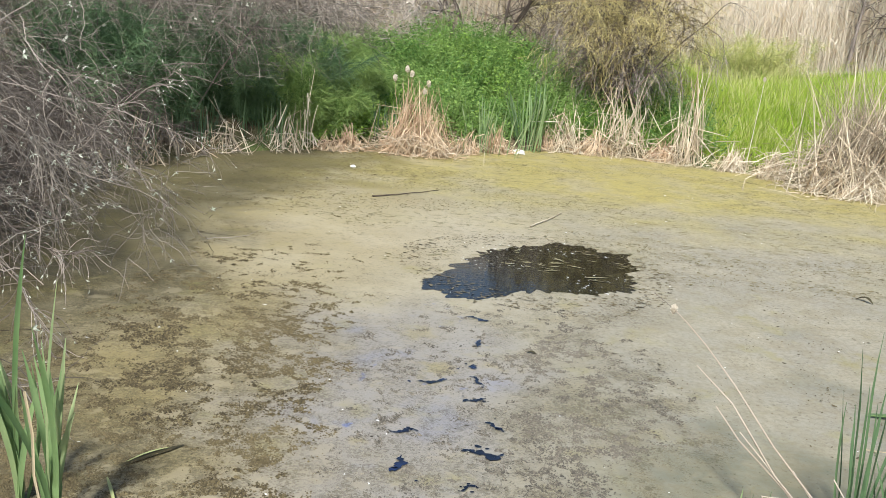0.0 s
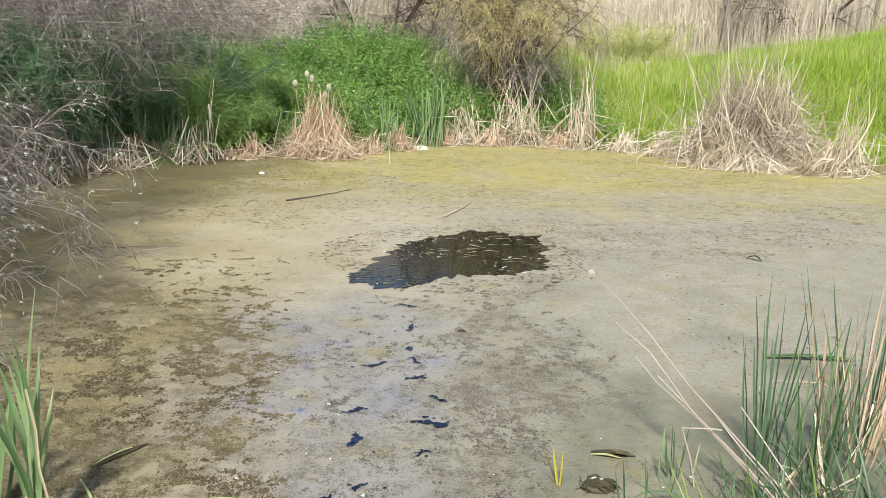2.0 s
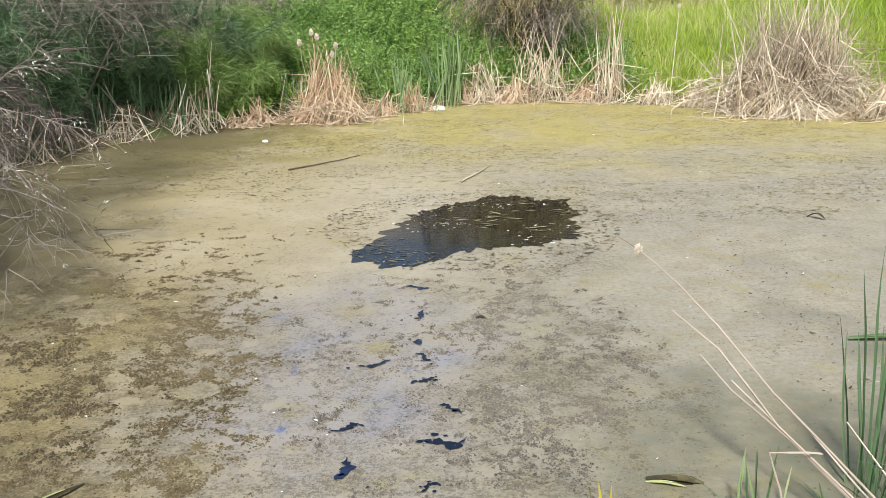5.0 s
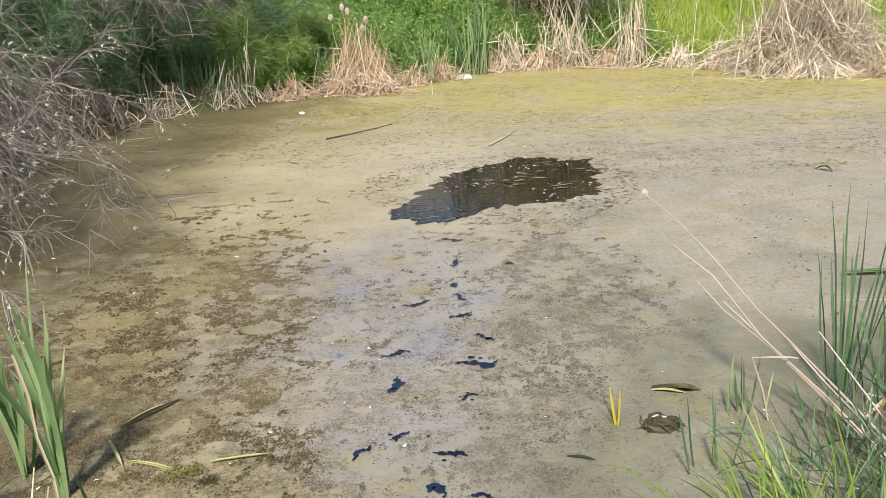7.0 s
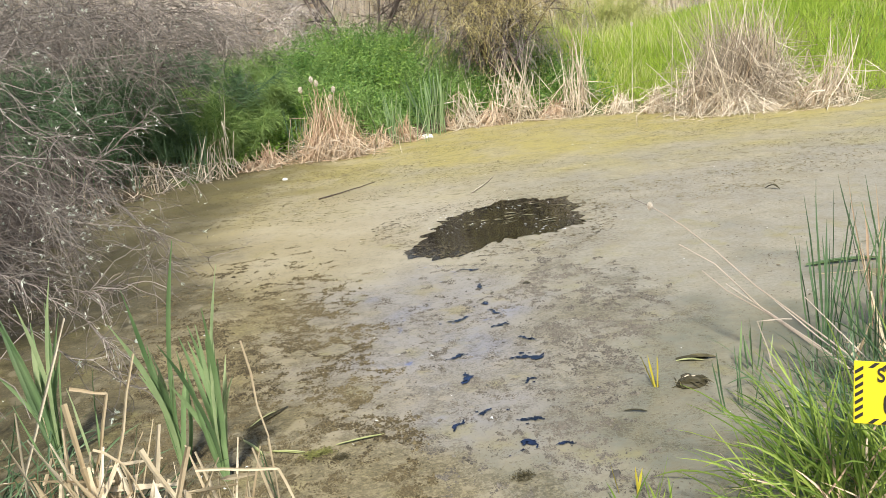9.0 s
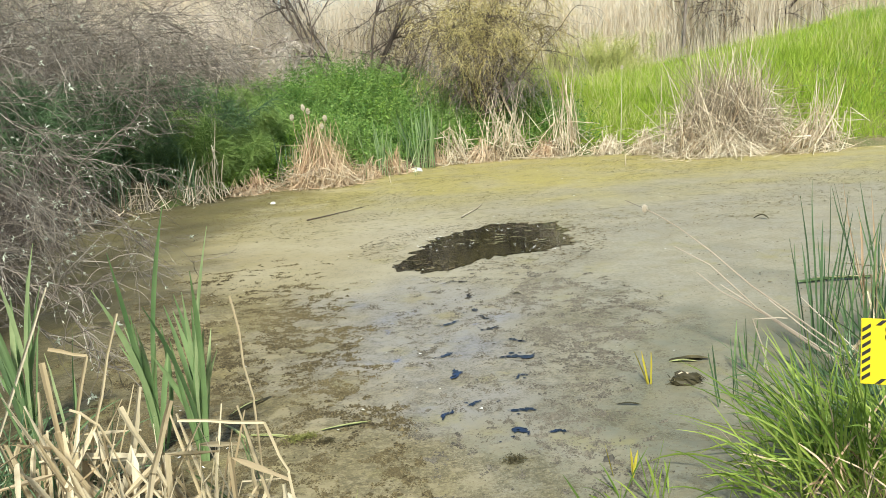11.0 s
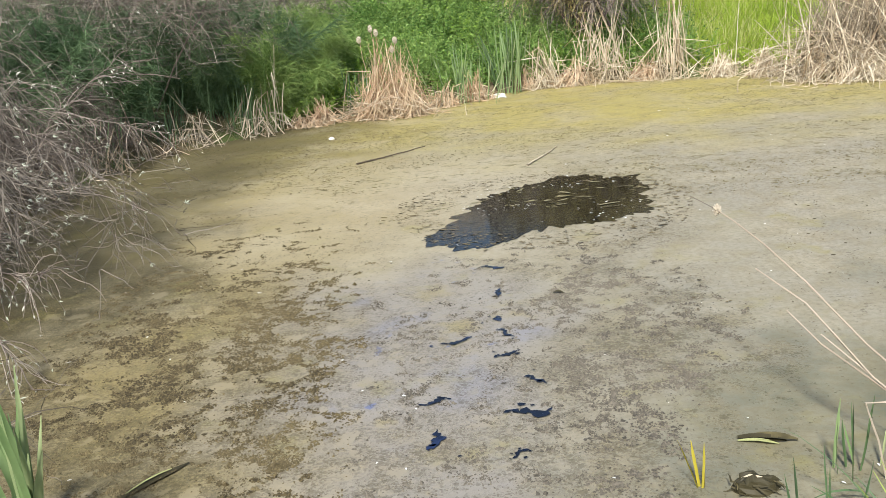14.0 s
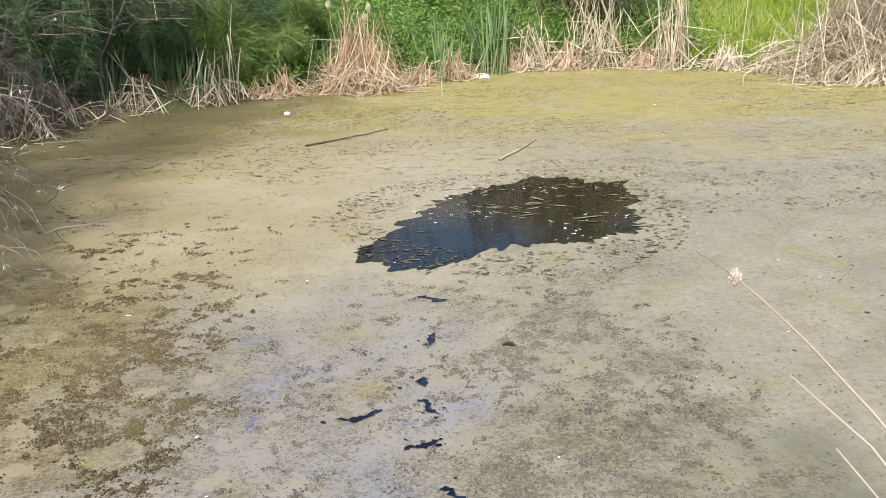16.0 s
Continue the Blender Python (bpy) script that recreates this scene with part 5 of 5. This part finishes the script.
cattail_clump("rush_clump", (1.98, 3.5, 0), 7, 0.55, 0.2, 0.018, CATTAIL, 147, "green shoots round the foot of dry reeds", "rush", "near rushes", straight=0.05, bend=0.1)
cattail_clump("rush_clump", (2.3, 3.5, 0), 22, 0.85, 0.2, 0.013, CATTAIL_BLUE, 148, "dark green rushes round the foot of dry reeds", "rush", "near rushes", straight=0.05, bend=0.1)
broken_reeds((2.25, 3.4, 0.0), 16, 0.22, 0.45, 149, "brown dead reeds round the foot of rushes", 0.5)


# ---- sign ----
def warning_sign():
    ob = holder("warning_sign", (0, 0, 0), "yellow warning sign with black striped border on a wooden stake", "sign")
    yaw = math.atan2(-0.565, 0.825)
    # built in a local frame: x along the board, y away from the reader, z up
    ob.matrix_basis = Matrix.Translation((0.93, 1.655, 0.69)) @ Matrix.Rotation(yaw, 4, "Z") @ Matrix.Rotation(radians(-6), 4, "X")
    w, h = 0.28, 0.228

    def box(name, x0, x1, y0, y1, z0, z1, mat, bevel=0.0, label=""):
        bm = bmesh.new()
        bmesh.ops.create_cube(bm, size=1)
        for v in bm.verts:
            v.co = Vector(((x0 + x1) / 2 + v.co.x * (x1 - x0), (y0 + y1) / 2 + v.co.y * (y1 - y0), (z0 + z1) / 2 + v.co.z * (z1 - z0)))
        if bevel:
            bmesh.ops.bevel(bm, geom=bm.edges[:], offset=bevel, segments=2, affect="EDGES")
        me = bpy.data.meshes.new(name)
        bm.to_mesh(me)
        bm.free()
        me.materials.append(mat)
        o = new(name, me)
        o.parent = ob
        return tagged(o, label)

    board = box("board", 0, w, 0, 0.004, 0, h, YELLOW, 0.0015)
    post = box("stake", w / 2 - 0.018, w / 2 + 0.018, 0.006, 0.03, -0.62, h * 0.9, WOOD, 0.003, "rough wooden stake")
    y = -0.0025
    b, sw, sl = 0.030, 0.013, 0.019

    def stripe(pts):
        V = [(px, y, pz) for px, pz in pts] + [(px, y + 0.002, pz) for px, pz in pts]
        n = len(pts)
        F = [tuple(range(n)), tuple(range(2 * n - 1, n - 1, -1))] + [(i, i + n, (i + 1) % n + n, (i + 1) % n) for i in range(n)]
        part("stripe", V, F, BLACK, board)

    z = 0.012
    while z < h - 0.03:
        for x0, x1 in ((0.004, b), (w - b, w - 0.004)):
            stripe([(x0, z), (x1, z + sl), (x1, z + sl + sw), (x0, z + sw)])
        z += 0.028
    x = 0.045
    while x < w - 0.055:
        for z0, z1 in ((0.004, 0.022), (h - 0.022, h - 0.004)):
            stripe([(x, z0), (x + 0.016, z0), (x + 0.036, z1), (x + 0.020, z1)])
        x += 0.040
    cu = bpy.data.curves.new("lettering", "FONT")
    cu.body = "STOP"
    cu.size = 0.070
    cu.extrude = 0.001
    cu.offset = 0.0012
    cu.align_x = "CENTER"
    txt = new("lettering", cu)
    txt.parent = board
    cu.materials.append(BLACK)
    txt.matrix_basis = Matrix.Translation((w / 2, y, h - 0.070)) @ Matrix.Rotation(radians(90), 4, "X") @ Matrix.Diagonal((0.8, 1, 1, 1))
    # plain dark pictogram with rounded corners
    pts = []
    for i in range(28):
        a = 2 * math.pi * i / 28
        c, s = math.cos(a), math.sin(a)
        pts.append((w / 2 + 0.046 * math.copysign(abs(c) ** 0.6, c), 0.078 + 0.044 * math.copysign(abs(s) ** 0.6, s)))
    V = [(px, y, pz) for px, pz in pts] + [(px, y + 0.002, pz) for px, pz in pts]
    F = [tuple(range(28)), tuple(range(55, 27, -1))] + [(i, i + 28, (i + 1) % 28 + 28, (i + 1) % 28) for i in range(28)]
    part("pictogram", V, F, BLACK, board)
    return ob


warning_sign()


# ---- floating things ----
def floating_leaf(name, a, b, width, mat, label, seed, arch=0.02, n=1, category="leaf"):
    """A dead strap leaf (or some) lying on the water from a to b."""
    rng = np.random.default_rng(seed)
    a, b = np.array([*a, 0.006]), np.array([*b, 0.006])
    ob = holder(name, (a + b) / 2, label, category, "floating dead leaves")
    for i in range(n):
        s = np.linspace(0, 1, 9)[:, None]
        off = np.array([*(rng.normal(size=2) * width * 0.9), 0]) if i else 0
        P = a + (b - a) * s + np.array([0, 0, arch]) * np.sin(s * np.pi) + off - (a + b) / 2 + np.array([0, 0, 0.004 * i])
        W = blade(1, 9, width, 0.25)
        V, F = strands(P[None], W, 23, rng, facing=np.array([0, 0, 1.0]))
        part("blade", V, F, mat, ob, smooth=True)
    return ob


floating_leaf("floating_leaf", (-1.45, 4.0), (-1.21, 4.27), 0.042, ROTTEN, "dark rotten leaf half sunk in the scum", 171, 0.006)
floating_leaf("floating_leaf", (-1.44, 4.03), (-1.26, 4.24), 0.012, PALE_GREEN, "faded yellow-green leaf edge lying on the scum", 177, 0.014)
floating_leaf("floating_leaf", (-0.92, 3.61), (-0.67, 3.64), 0.018, PALE_GREEN, "pale green dead leaves floating on the scum", 172, 0.004, 3)
floating_leaf("floating_leaf", (1.27, 4.02), (1.46, 3.95), 0.055, ROTTEN, "curled rotten leaf with a pale rim on the water", 173, 0.012, 2)
floating_leaf("floating_leaf", (1.26, 3.99), (1.42, 3.93), 0.026, PALE_GREEN, "pale rim of a curled leaf on the water", 178, 0.012)
floating_leaf("floating_reeds", (3.08, 5.45), (3.7, 5.35), 0.04, CATTAIL, "raft of sodden green reed leaves on the water", 174, 0.02, 5, "reeds")
floating_leaf("floating_leaf", (4.36, 8.52), (4.46, 8.36), 0.05, ROTTEN, "dark curled leaf on the open scum", 175, 0.05)
floating_leaf("floating_leaf", (0.79, 6.14), (0.86, 6.12), 0.03, ROTTEN, "small dark leaf on the scum", 176, 0.015)
floating_leaf("floating_leaf", (0.70, 3.42), (0.82, 3.37), 0.02, ROTTEN, "small dark leaf on the scum", 179, 0.01)


floating_leaf("floating_leaf", (-1.46, 3.86), (-1.33, 3.62), 0.014, PALE_GREEN, "faded yellow-green strands lying on the scum", 184, 0.01, 3)
floating_leaf("floating_leaf", (-1.32, 3.66), (-1.1, 3.56), 0.012, PALE_GREEN, "faded yellow-green strands lying on the scum", 185, 0.008, 2)


def moss_clump(place, size, seed, mat):
    """A small floating tuft of green weed."""
    rng = np.random.default_rng(seed)
    ob = holder("moss_clump", place, "small tuft of yellow-green weed afloat on the scum", "pond weed", "floating tufts")
    m = 240
    C = np.c_[rng.normal(size=(m, 2)) * size * np.array([0.5, 0.4]), rng.uniform(0.0, 0.35, m) * size]
    V, F = leaves(C, np.c_[rng.normal(size=(m, 2)), rng.uniform(-0.1, 0.8, m)], rng.uniform(0.2, 0.5, m) * size, rng.uniform(0.06, 0.16, m) * size, rng)
    V[:, 2] = np.maximum(V[:, 2], 0.003)
    part("tuft", V, F, mat, ob, kind="stuff")


moss_clump((-0.99, 3.54, 0.0), 0.045, 186, MOSS)
moss_clump((-1.06, 3.52, 0.0), 0.055, 187, MOSS)
moss_clump((-0.90, 3.44, 0.0), 0.045, 188, ROTTEN)
moss_clump((-0.02, 2.90, 0.0), 0.05, 189, ROTTEN)


def debris_clump():
    rng = np.random.default_rng(181)
    ob = holder("debris_clump", (1.19, 3.62, 0), "matted clump of rotten reed debris in the water", "debris")
    u, w = np.meshgrid(np.arange(18) * np.pi / 9, np.linspace(0.08, np.pi - 0.08, 11))
    k = 1.3 + 0.7 * (value_noise(u * 1.3 + 3, w * 2.0, 1.0, 5) - 0.5) + rng.normal(size=u.shape) * 0.06
    S = np.stack([np.cos(u) * np.sin(w) * 0.075 * k, np.sin(u) * np.sin(w) * 0.045 * k, np.cos(w) * 0.04 * k + 0.01 + 0.2 * np.cos(u) * np.sin(w) * -0.06], -1)
    i = np.arange(198).reshape(11, 18)
    part("matted_core", S.reshape(-1, 3), np.stack([i[:-1], np.roll(i, -1, 1)[:-1], np.roll(i, -1, 1)[1:], i[1:]], -1).reshape(-1, 4), ROTTEN, ob)
    n = 60
    c = np.c_[rng.normal(size=(n, 2)) * np.array([0.05, 0.03]) - np.array([0.02, 0]), rng.uniform(0, 0.05, n)]
    P = grow(c, np.c_[rng.normal(size=n) * 0.5 + 0.6, rng.normal(size=n) * 0.4 - 0.3, rng.normal(size=n) * 0.15], rng.uniform(0.03, 0.07, n), 4, rng, 0.5, 0.15)
    P[..., 2] = np.maximum(P[..., 2], 0.003)
    V, F = strands(P, taper(n, 4, 0.010, 0.004), 2, rng, facing=np.array([0, -0.5, 1.0]))
    part("matted_leaves", V, F, ROTTEN, ob, kind="stuff")
    D = unit(rng.normal(size=(40, 3)))
    V, F = leaves(np.array([0.0, -0.01, 0.035]) + D * 0.006, D, np.full(40, 0.014), np.full(40, 0.008), rng)
    part("pale_tuft", V, F, FLUFF, ob)
    flap = np.array([(-0.05, 0.0, 0.05), (-0.02, -0.01, 0.062), (0.02, -0.02, 0.055), (0.05, -0.035, 0.03)])
    V, F = strands(flap[None], np.array([[0.012, 0.026, 0.024, 0.008]]), 23, rng, facing=np.array([0, -0.6, 1.0]))
    part("pale_flap", V, F, DRY_GREY, ob, "pale dry leaf flap")


debris_clump()
cattail_clump("yellow_shoot", (1.0, 3.66, 0), 4, 0.3, 0.012, 0.013, YELLOW_LEAF, 182, "small yellow-green shoot standing in the water", "shoot", straight=0.08)
cattail_clump("yellow_shoot", (0.42, 2.55, 0), 4, 0.22, 0.06, 0.012, YELLOW_LEAF, 183, "small yellow-green shoot standing in the water", "shoot", straight=0.12)


def stick(pts, w, label, seed, mat=None):
    rng = np.random.default_rng(seed)
    pts = np.array(pts, float)
    c = pts.mean(0)
    s = np.linspace(0, len(pts) - 1, 12)
    P = np.stack([np.interp(s, np.arange(len(pts)), pts[:, k]) for k in range(3)], -1) - c
    P[1:-1] += rng.normal(size=(10, 3)) * np.array([0.005, 0.005, 0.002])
    ob = holder("floating_stick", c, label, "stick", "floating sticks")
    V, F = strands(P[None], taper(1, 12, w, w * 0.45), 6, rng)
    part("branch", V, F, mat or STICK, ob, smooth=True)


stick([(-0.88, 11.85, 0.015), (-0.4, 12.27, 0.02), (0.03, 12.8, 0.012)], 0.024, "thin dark stick lying on the scum", 191)
stick([(1.5, 3.14, 0.012), (1.68, 3.04, 0.02), (1.85, 2.95, 0.03)], 0.009, "thin straight bleached straw lying on the water", 193, BLEACHED)
stick([(1.22, 10.7, 0.015), (1.5, 11.24, 0.02), (1.75, 11.8, 0.015)], 0.024, "pale weathered stick lying on the scum", 192, DRY_GREY)


def lump(name, place, size, mat, label, category, seed):
    bm = bmesh.new()
    bmesh.ops.create_icosphere(bm, subdivisions=3, radius=1)
    for v in bm.verts:
        k = 1 + 0.25 * noise.noise(v.co * 1.6 + Vector((seed, 0, 0))) + 0.08 * noise.noise(v.co * 5)
        v.co = Vector((v.co.x * size[0] * k, v.co.y * size[1] * k, v.co.z * size[2] * k))
    me = bpy.data.meshes.new(name)
    bm.to_mesh(me)
    bm.free()
    me.materials.append(mat)
    ob = new(name, me)
    ob.location = place
    return tagged(ob, label, category)


lump("plastic_bag", (1.58, 18.05, 0.035), (0.18, 0.09, 0.06), WHITE, "crumpled off-white plastic scrap afloat at the far shore", "litter", 3)
lump("foam_scrap", (-1.43, 14.34, 0.02), (0.045, 0.036, 0.026), WHITE, "small white foam scrap floating on the scum", "litter", 7)


def specks(name, n, x0, x1, y0, y1, size, mat, seed, label, keep, category, slim=0.45):
    """Scraps of weed on the water, too many to count."""
    rng = np.random.default_rng(seed)
    x, y = rng.uniform(x0, x1, n), rng.uniform(y0, y1, n)
    k = keep(x, y) & (shore_distance(x, y) < -0.1)
    x, y = x[k], y[k]
    n = len(x)
    s = size * rng.lognormal(0, 0.45, n)
    C = np.c_[x, y, rng.uniform(0.006, 0.009, n)]
    a = rng.uniform(0, np.pi, n) if slim > 0.35 else rng.normal(size=n) * 0.5
    V, F = [], []
    for j in range(6):
        b = 2 * np.pi * j / 6
        rr = s * rng.uniform(0.4, 1.2, n)
        u, v = rr * np.cos(b), rr * np.sin(b) * slim
        V.append(C + np.c_[u * np.cos(a) - v * np.sin(a), u * np.sin(a) + v * np.cos(a), rng.uniform(-0.002, 0.003, n)])
    V = np.stack(V, 1).reshape(-1, 3)
    F = np.arange(n * 6).reshape(n, 6)
    return tagged(mesh_object(name, V, F, mat), label, category, kind="stuff")


def inside_patch(x, y):
    return ((x - 1.1) / 1.25) ** 2 + ((y - 8.65) / 1.35) ** 2 < 1


def edge_of_patch(x, y):
    return np.abs(np.hypot((x - 1.1) / 1.2, (y - 8.65) / 1.25) - 1.0)


SPOTS = []


def bare_spots():
    """Round bare places between the mats, where the silt shows."""
    r = np.random.default_rng(211)
    while len(SPOTS) < 360:
        x, y = r.uniform(-2.6, 1.9), r.uniform(2.6, 8.2)
        if r.uniform() < (1.0 if x < -0.3 else 0.4):
            SPOTS.append((x, y, 0.03 + 0.10 * r.uniform() ** 2.2))


def mat_density(x, y):
    """Where weed gathers: the near corner, less in the oily band, patchy beyond it."""
    corner = smooth01((-0.22 - x + 0.13 * np.clip(5.6 - y, -3, 2.5)) / 0.75) * smooth01((9.3 - y) / 4.0) * smooth01((x + 2.9) / 1.0)
    band = 0.4 * smooth01((x + 1.0) / 0.5) * smooth01((0.9 - x) / 0.5) * smooth01((7.6 - y) / 1.5)
    beyond = 0.72 * smooth01((x - 0.3) / 0.4) * smooth01((1.95 - x) / 0.8) * smooth01((8.0 - y) / 1.5) * smooth01((y - 2.9 - 1.8 * np.clip(x - 0.55, 0, 1)) / 0.5)
    zone = np.maximum(np.maximum(corner, band), beyond)
    m = 0.30 * fractal(x, y, 1.2, 3) + 0.52 * fractal(x, y, 5.0, 13) + 0.18 * value_noise(x, y, 40, 17)
    d = (0.06 + 0.94 * smooth01((m - 0.49 + 0.065 * zone) / (0.11 + 0.03 * np.clip(y - 5.5, 0, 3)))) * zone
    for sx, sy, q in SPOTS:
        near = (np.abs(x - sx) < q) & (np.abs(y - sy) < q)
        d[near] *= np.where(np.hypot(x[near] - sx, y[near] - sy) < q * 0.85, 0.06, 1)
    return d


def crumbs(n, x0, x1, size, seed, mat, label):
    """Little raised crumbs of weed, each with a few faces."""
    r = np.random.default_rng(seed)
    x, y = r.uniform(x0, x1, n), r.uniform(2.4, 10.2, n)
    k = r.uniform(0, 1, n) < mat_density(x, y) * 0.16
    cx, cy = r.uniform(x0, x1, n // 44), r.uniform(2.4, 10.2, n // 44)
    c = r.uniform(0, 1, n // 44) < mat_density(cx, cy)
    cx, cy = cx[c], cy[c]
    per = 46
    wide, turn = np.repeat(r.uniform(0.008, 0.030, len(cx)), per), np.repeat(r.uniform(0, np.pi, len(cx)), per)
    u, v = r.normal(size=len(turn)) * wide * 1.5, r.normal(size=len(turn)) * wide * 0.7
    x = np.r_[x[k], np.repeat(cx, per) + u * np.cos(turn) - v * np.sin(turn)]
    y = np.r_[y[k], np.repeat(cy, per) + u * np.sin(turn) + v * np.cos(turn)]
    k = ~inside_patch(x, y)
    for sx, sy, q in SPOTS:
        near = np.hypot(x - sx, y - sy) < q * 0.85
        k &= ~near | (r.uniform(0, 1, len(x)) < 0.05)
    x, y = x[k], y[k]
    n = len(x)
    q = size * r.lognormal(0, 0.4, n)
    a = r.uniform(0, np.pi, n)
    C = np.c_[x, y, np.full(n, 0.001)]
    ring = [C + np.c_[q * r.uniform(0.5, 1.3, n) * np.cos(a + j * np.pi / 2), q * r.uniform(0.5, 1.3, n) * np.sin(a + j * np.pi / 2), np.zeros(n)] for j in range(4)]
    apex = C + np.c_[r.normal(size=(n, 2)) * q[:, None] * 0.4, q * r.uniform(0.35, 1.0, n)]
    V = np.stack(ring + [apex], 1).reshape(-1, 3)
    i = np.arange(n) * 5
    F = np.concatenate([np.stack([i + j, i + (j + 1) % 4, i + 4], -1) for j in range(4)])
    return tagged(mesh_object("weed_crumbs", V, F, mat), label, "pond weed", kind="stuff")


def drift(x, y):
    m = fractal(x * 0.7, y * 1.3, 0.8, 21) + 0.17 * smooth01((1.0 - x) / 2.5) * smooth01((y - 9.5) / 3)
    return (value_noise(x * 977.0, y * 991.0, 1.0, 2) < (m - 0.46) * 4.5) & ~inside_patch(x, y)


bare_spots()
crumbs(340000, -2.9, -0.45, 0.0052, 201, CRUMB, "fine golden-brown crumbs of pond weed matted on the scum")
crumbs(290000, -0.45, 2.3, 0.0047, 208, CRUMB_SKYLIT, "fine grey-brown crumbs of pond weed scattered on the film")
specks("weed_scraps", 9000, 1.0, 7, 2.6, 10, 0.008, ALGA, 206, "thin scatter of dark pond weed on the scum", lambda x, y: (value_noise(x * 977.0, y * 991.0, 1.0, 2) < (fractal(x, y, 0.9, 31) - 0.46) * 2.4) & ~inside_patch(x, y), "pond weed")
specks("weed_scraps", 42000, -4.6, 9.5, 8.5, 18.8, 0.014, DRIFT, 202, "dark threads of pond weed drifting on the scum", drift, "pond weed", 0.4)
specks("weed_scraps", 16000, -4.6, 0.5, 9.0, 17.2, 0.016, ALGA, 209, "dark scraps of pond weed along the shaded shore", lambda x, y: value_noise(x * 977.0, y * 991.0, 1.0, 4) < 0.8 * smooth01((-1.2 - x + 0.14 * (y - 9)) / 2.0) * smooth01((fractal(x, y, 1.6, 41) - 0.42) / 0.15), "pond weed", 0.4)
specks("pale_scraps", 220, -4, 5, 2.5, 16, 0.010, FOAM, 203, "scattered tiny white scraps on the scum", lambda x, y: ~inside_patch(x, y), "pond scraps")
specks("foam_flecks", 300, 0.3, 2.0, 7.6, 9.6, 0.014, FOAM, 204, "white foam flecks on the dark open water", lambda x, y: inside_patch(x, y) & (fractal(x, y, 2.5, 8) > 0.55), "foam", 0.2)
specks("weed_scraps", 5000, -0.5, 2.8, 7.0, 10.6, 0.016, ALGA, 205, "dark weed scraps fraying the edge of the open water", lambda x, y: (edge_of_patch(x, y) < 0.25 * fractal(x, y, 2.0, 4) + 0.08), "pond weed", 0.3)
specks("scum_rafts", 260, 0.0, 2.2, 7.4, 10.0, 0.055, SCUM_BIT, 207, "thin khaki scum rafts adrift on the open water", lambda x, y: inside_patch(x, y) & (fractal(x * 0.6, y * 1.6, 2.2, 14) > 0.56), "scum", 0.13)

# small gaps in the scum, strung out from the open water toward the bank
GAPS = [(0.44, 6.83, 0.10), (0.43, 6.24, 0.09), (0.38, 5.75, 0.08), (0.40, 5.50, 0.10), (0.10, 5.43, 0.11), (0.37, 5.17, 0.09), (0.49, 4.80, 0.09), (0.41, 4.44, 0.15), (-0.05, 4.65, 0.09),
        (-0.06, 4.25, 0.11), (0.31, 4.05, 0.10), (0.18, 3.51, 0.12), (-0.05, 3.70, 0.10), (0.28, 3.16, 0.09), (-0.23, 3.58, 0.12), (0.10, 3.22, 0.13)]


def crack(cx, cy, size, seed):
    """A jagged gap in the scum: a wandering slit of uneven width with stray holes beside it."""
    r = np.random.default_rng(seed)
    n = 16
    head = r.uniform(-0.9, 0.9) + (math.pi if r.uniform() < 0.5 else 0)
    pts, d = [np.zeros(2)], head
    for k in range(n - 1):
        d += r.normal() * 0.75
        d = head + (d - head) * 0.8
        pts.append(pts[-1] + size * 1.7 / n * np.array([math.cos(d), math.sin(d)]))
    pts = np.array(pts)
    pts -= pts.mean(0)
    t = unit(np.gradient(pts, axis=0))
    nrm = np.c_[-t[:, 1], t[:, 0]]
    s = np.linspace(0, 1, n)
    w = size * 0.17 * np.sin(s * math.pi) ** 0.7 * r.uniform(0.15, 1.3, n)
    V = np.r_[np.c_[pts + nrm * w[:, None], np.zeros(n)], np.c_[pts - nrm * (w * r.uniform(0.3, 1.2, n))[:, None], np.zeros(n)]]
    F = [(k, k + 1, n + k + 1, n + k) for k in range(n - 1)]
    for q in range(3):
        c = r.normal(size=2) * size * 0.5
        m = len(V)
        a = np.linspace(0, 2 * math.pi, 7, endpoint=False)
        rad = size * r.uniform(0.03, 0.13) * r.uniform(0.5, 1.3, 7)
        V = np.r_[V, np.c_[c[0] + rad * np.cos(a), c[1] + rad * np.sin(a) * 0.6, np.zeros(7)]]
        F.append(tuple(range(m, m + 7)))
    ob = mesh_object("open_gap", V + np.array([cx, cy, 0.0105]), F, GAP)
    return tagged(ob, "small dark blue gap in the scum", "water", kind="structure")


for i, (gx, gy, gs) in enumerate(GAPS):
    crack(gx, gy, gs * (1.45 if gy > 4.2 else 1.0), 300 + i)
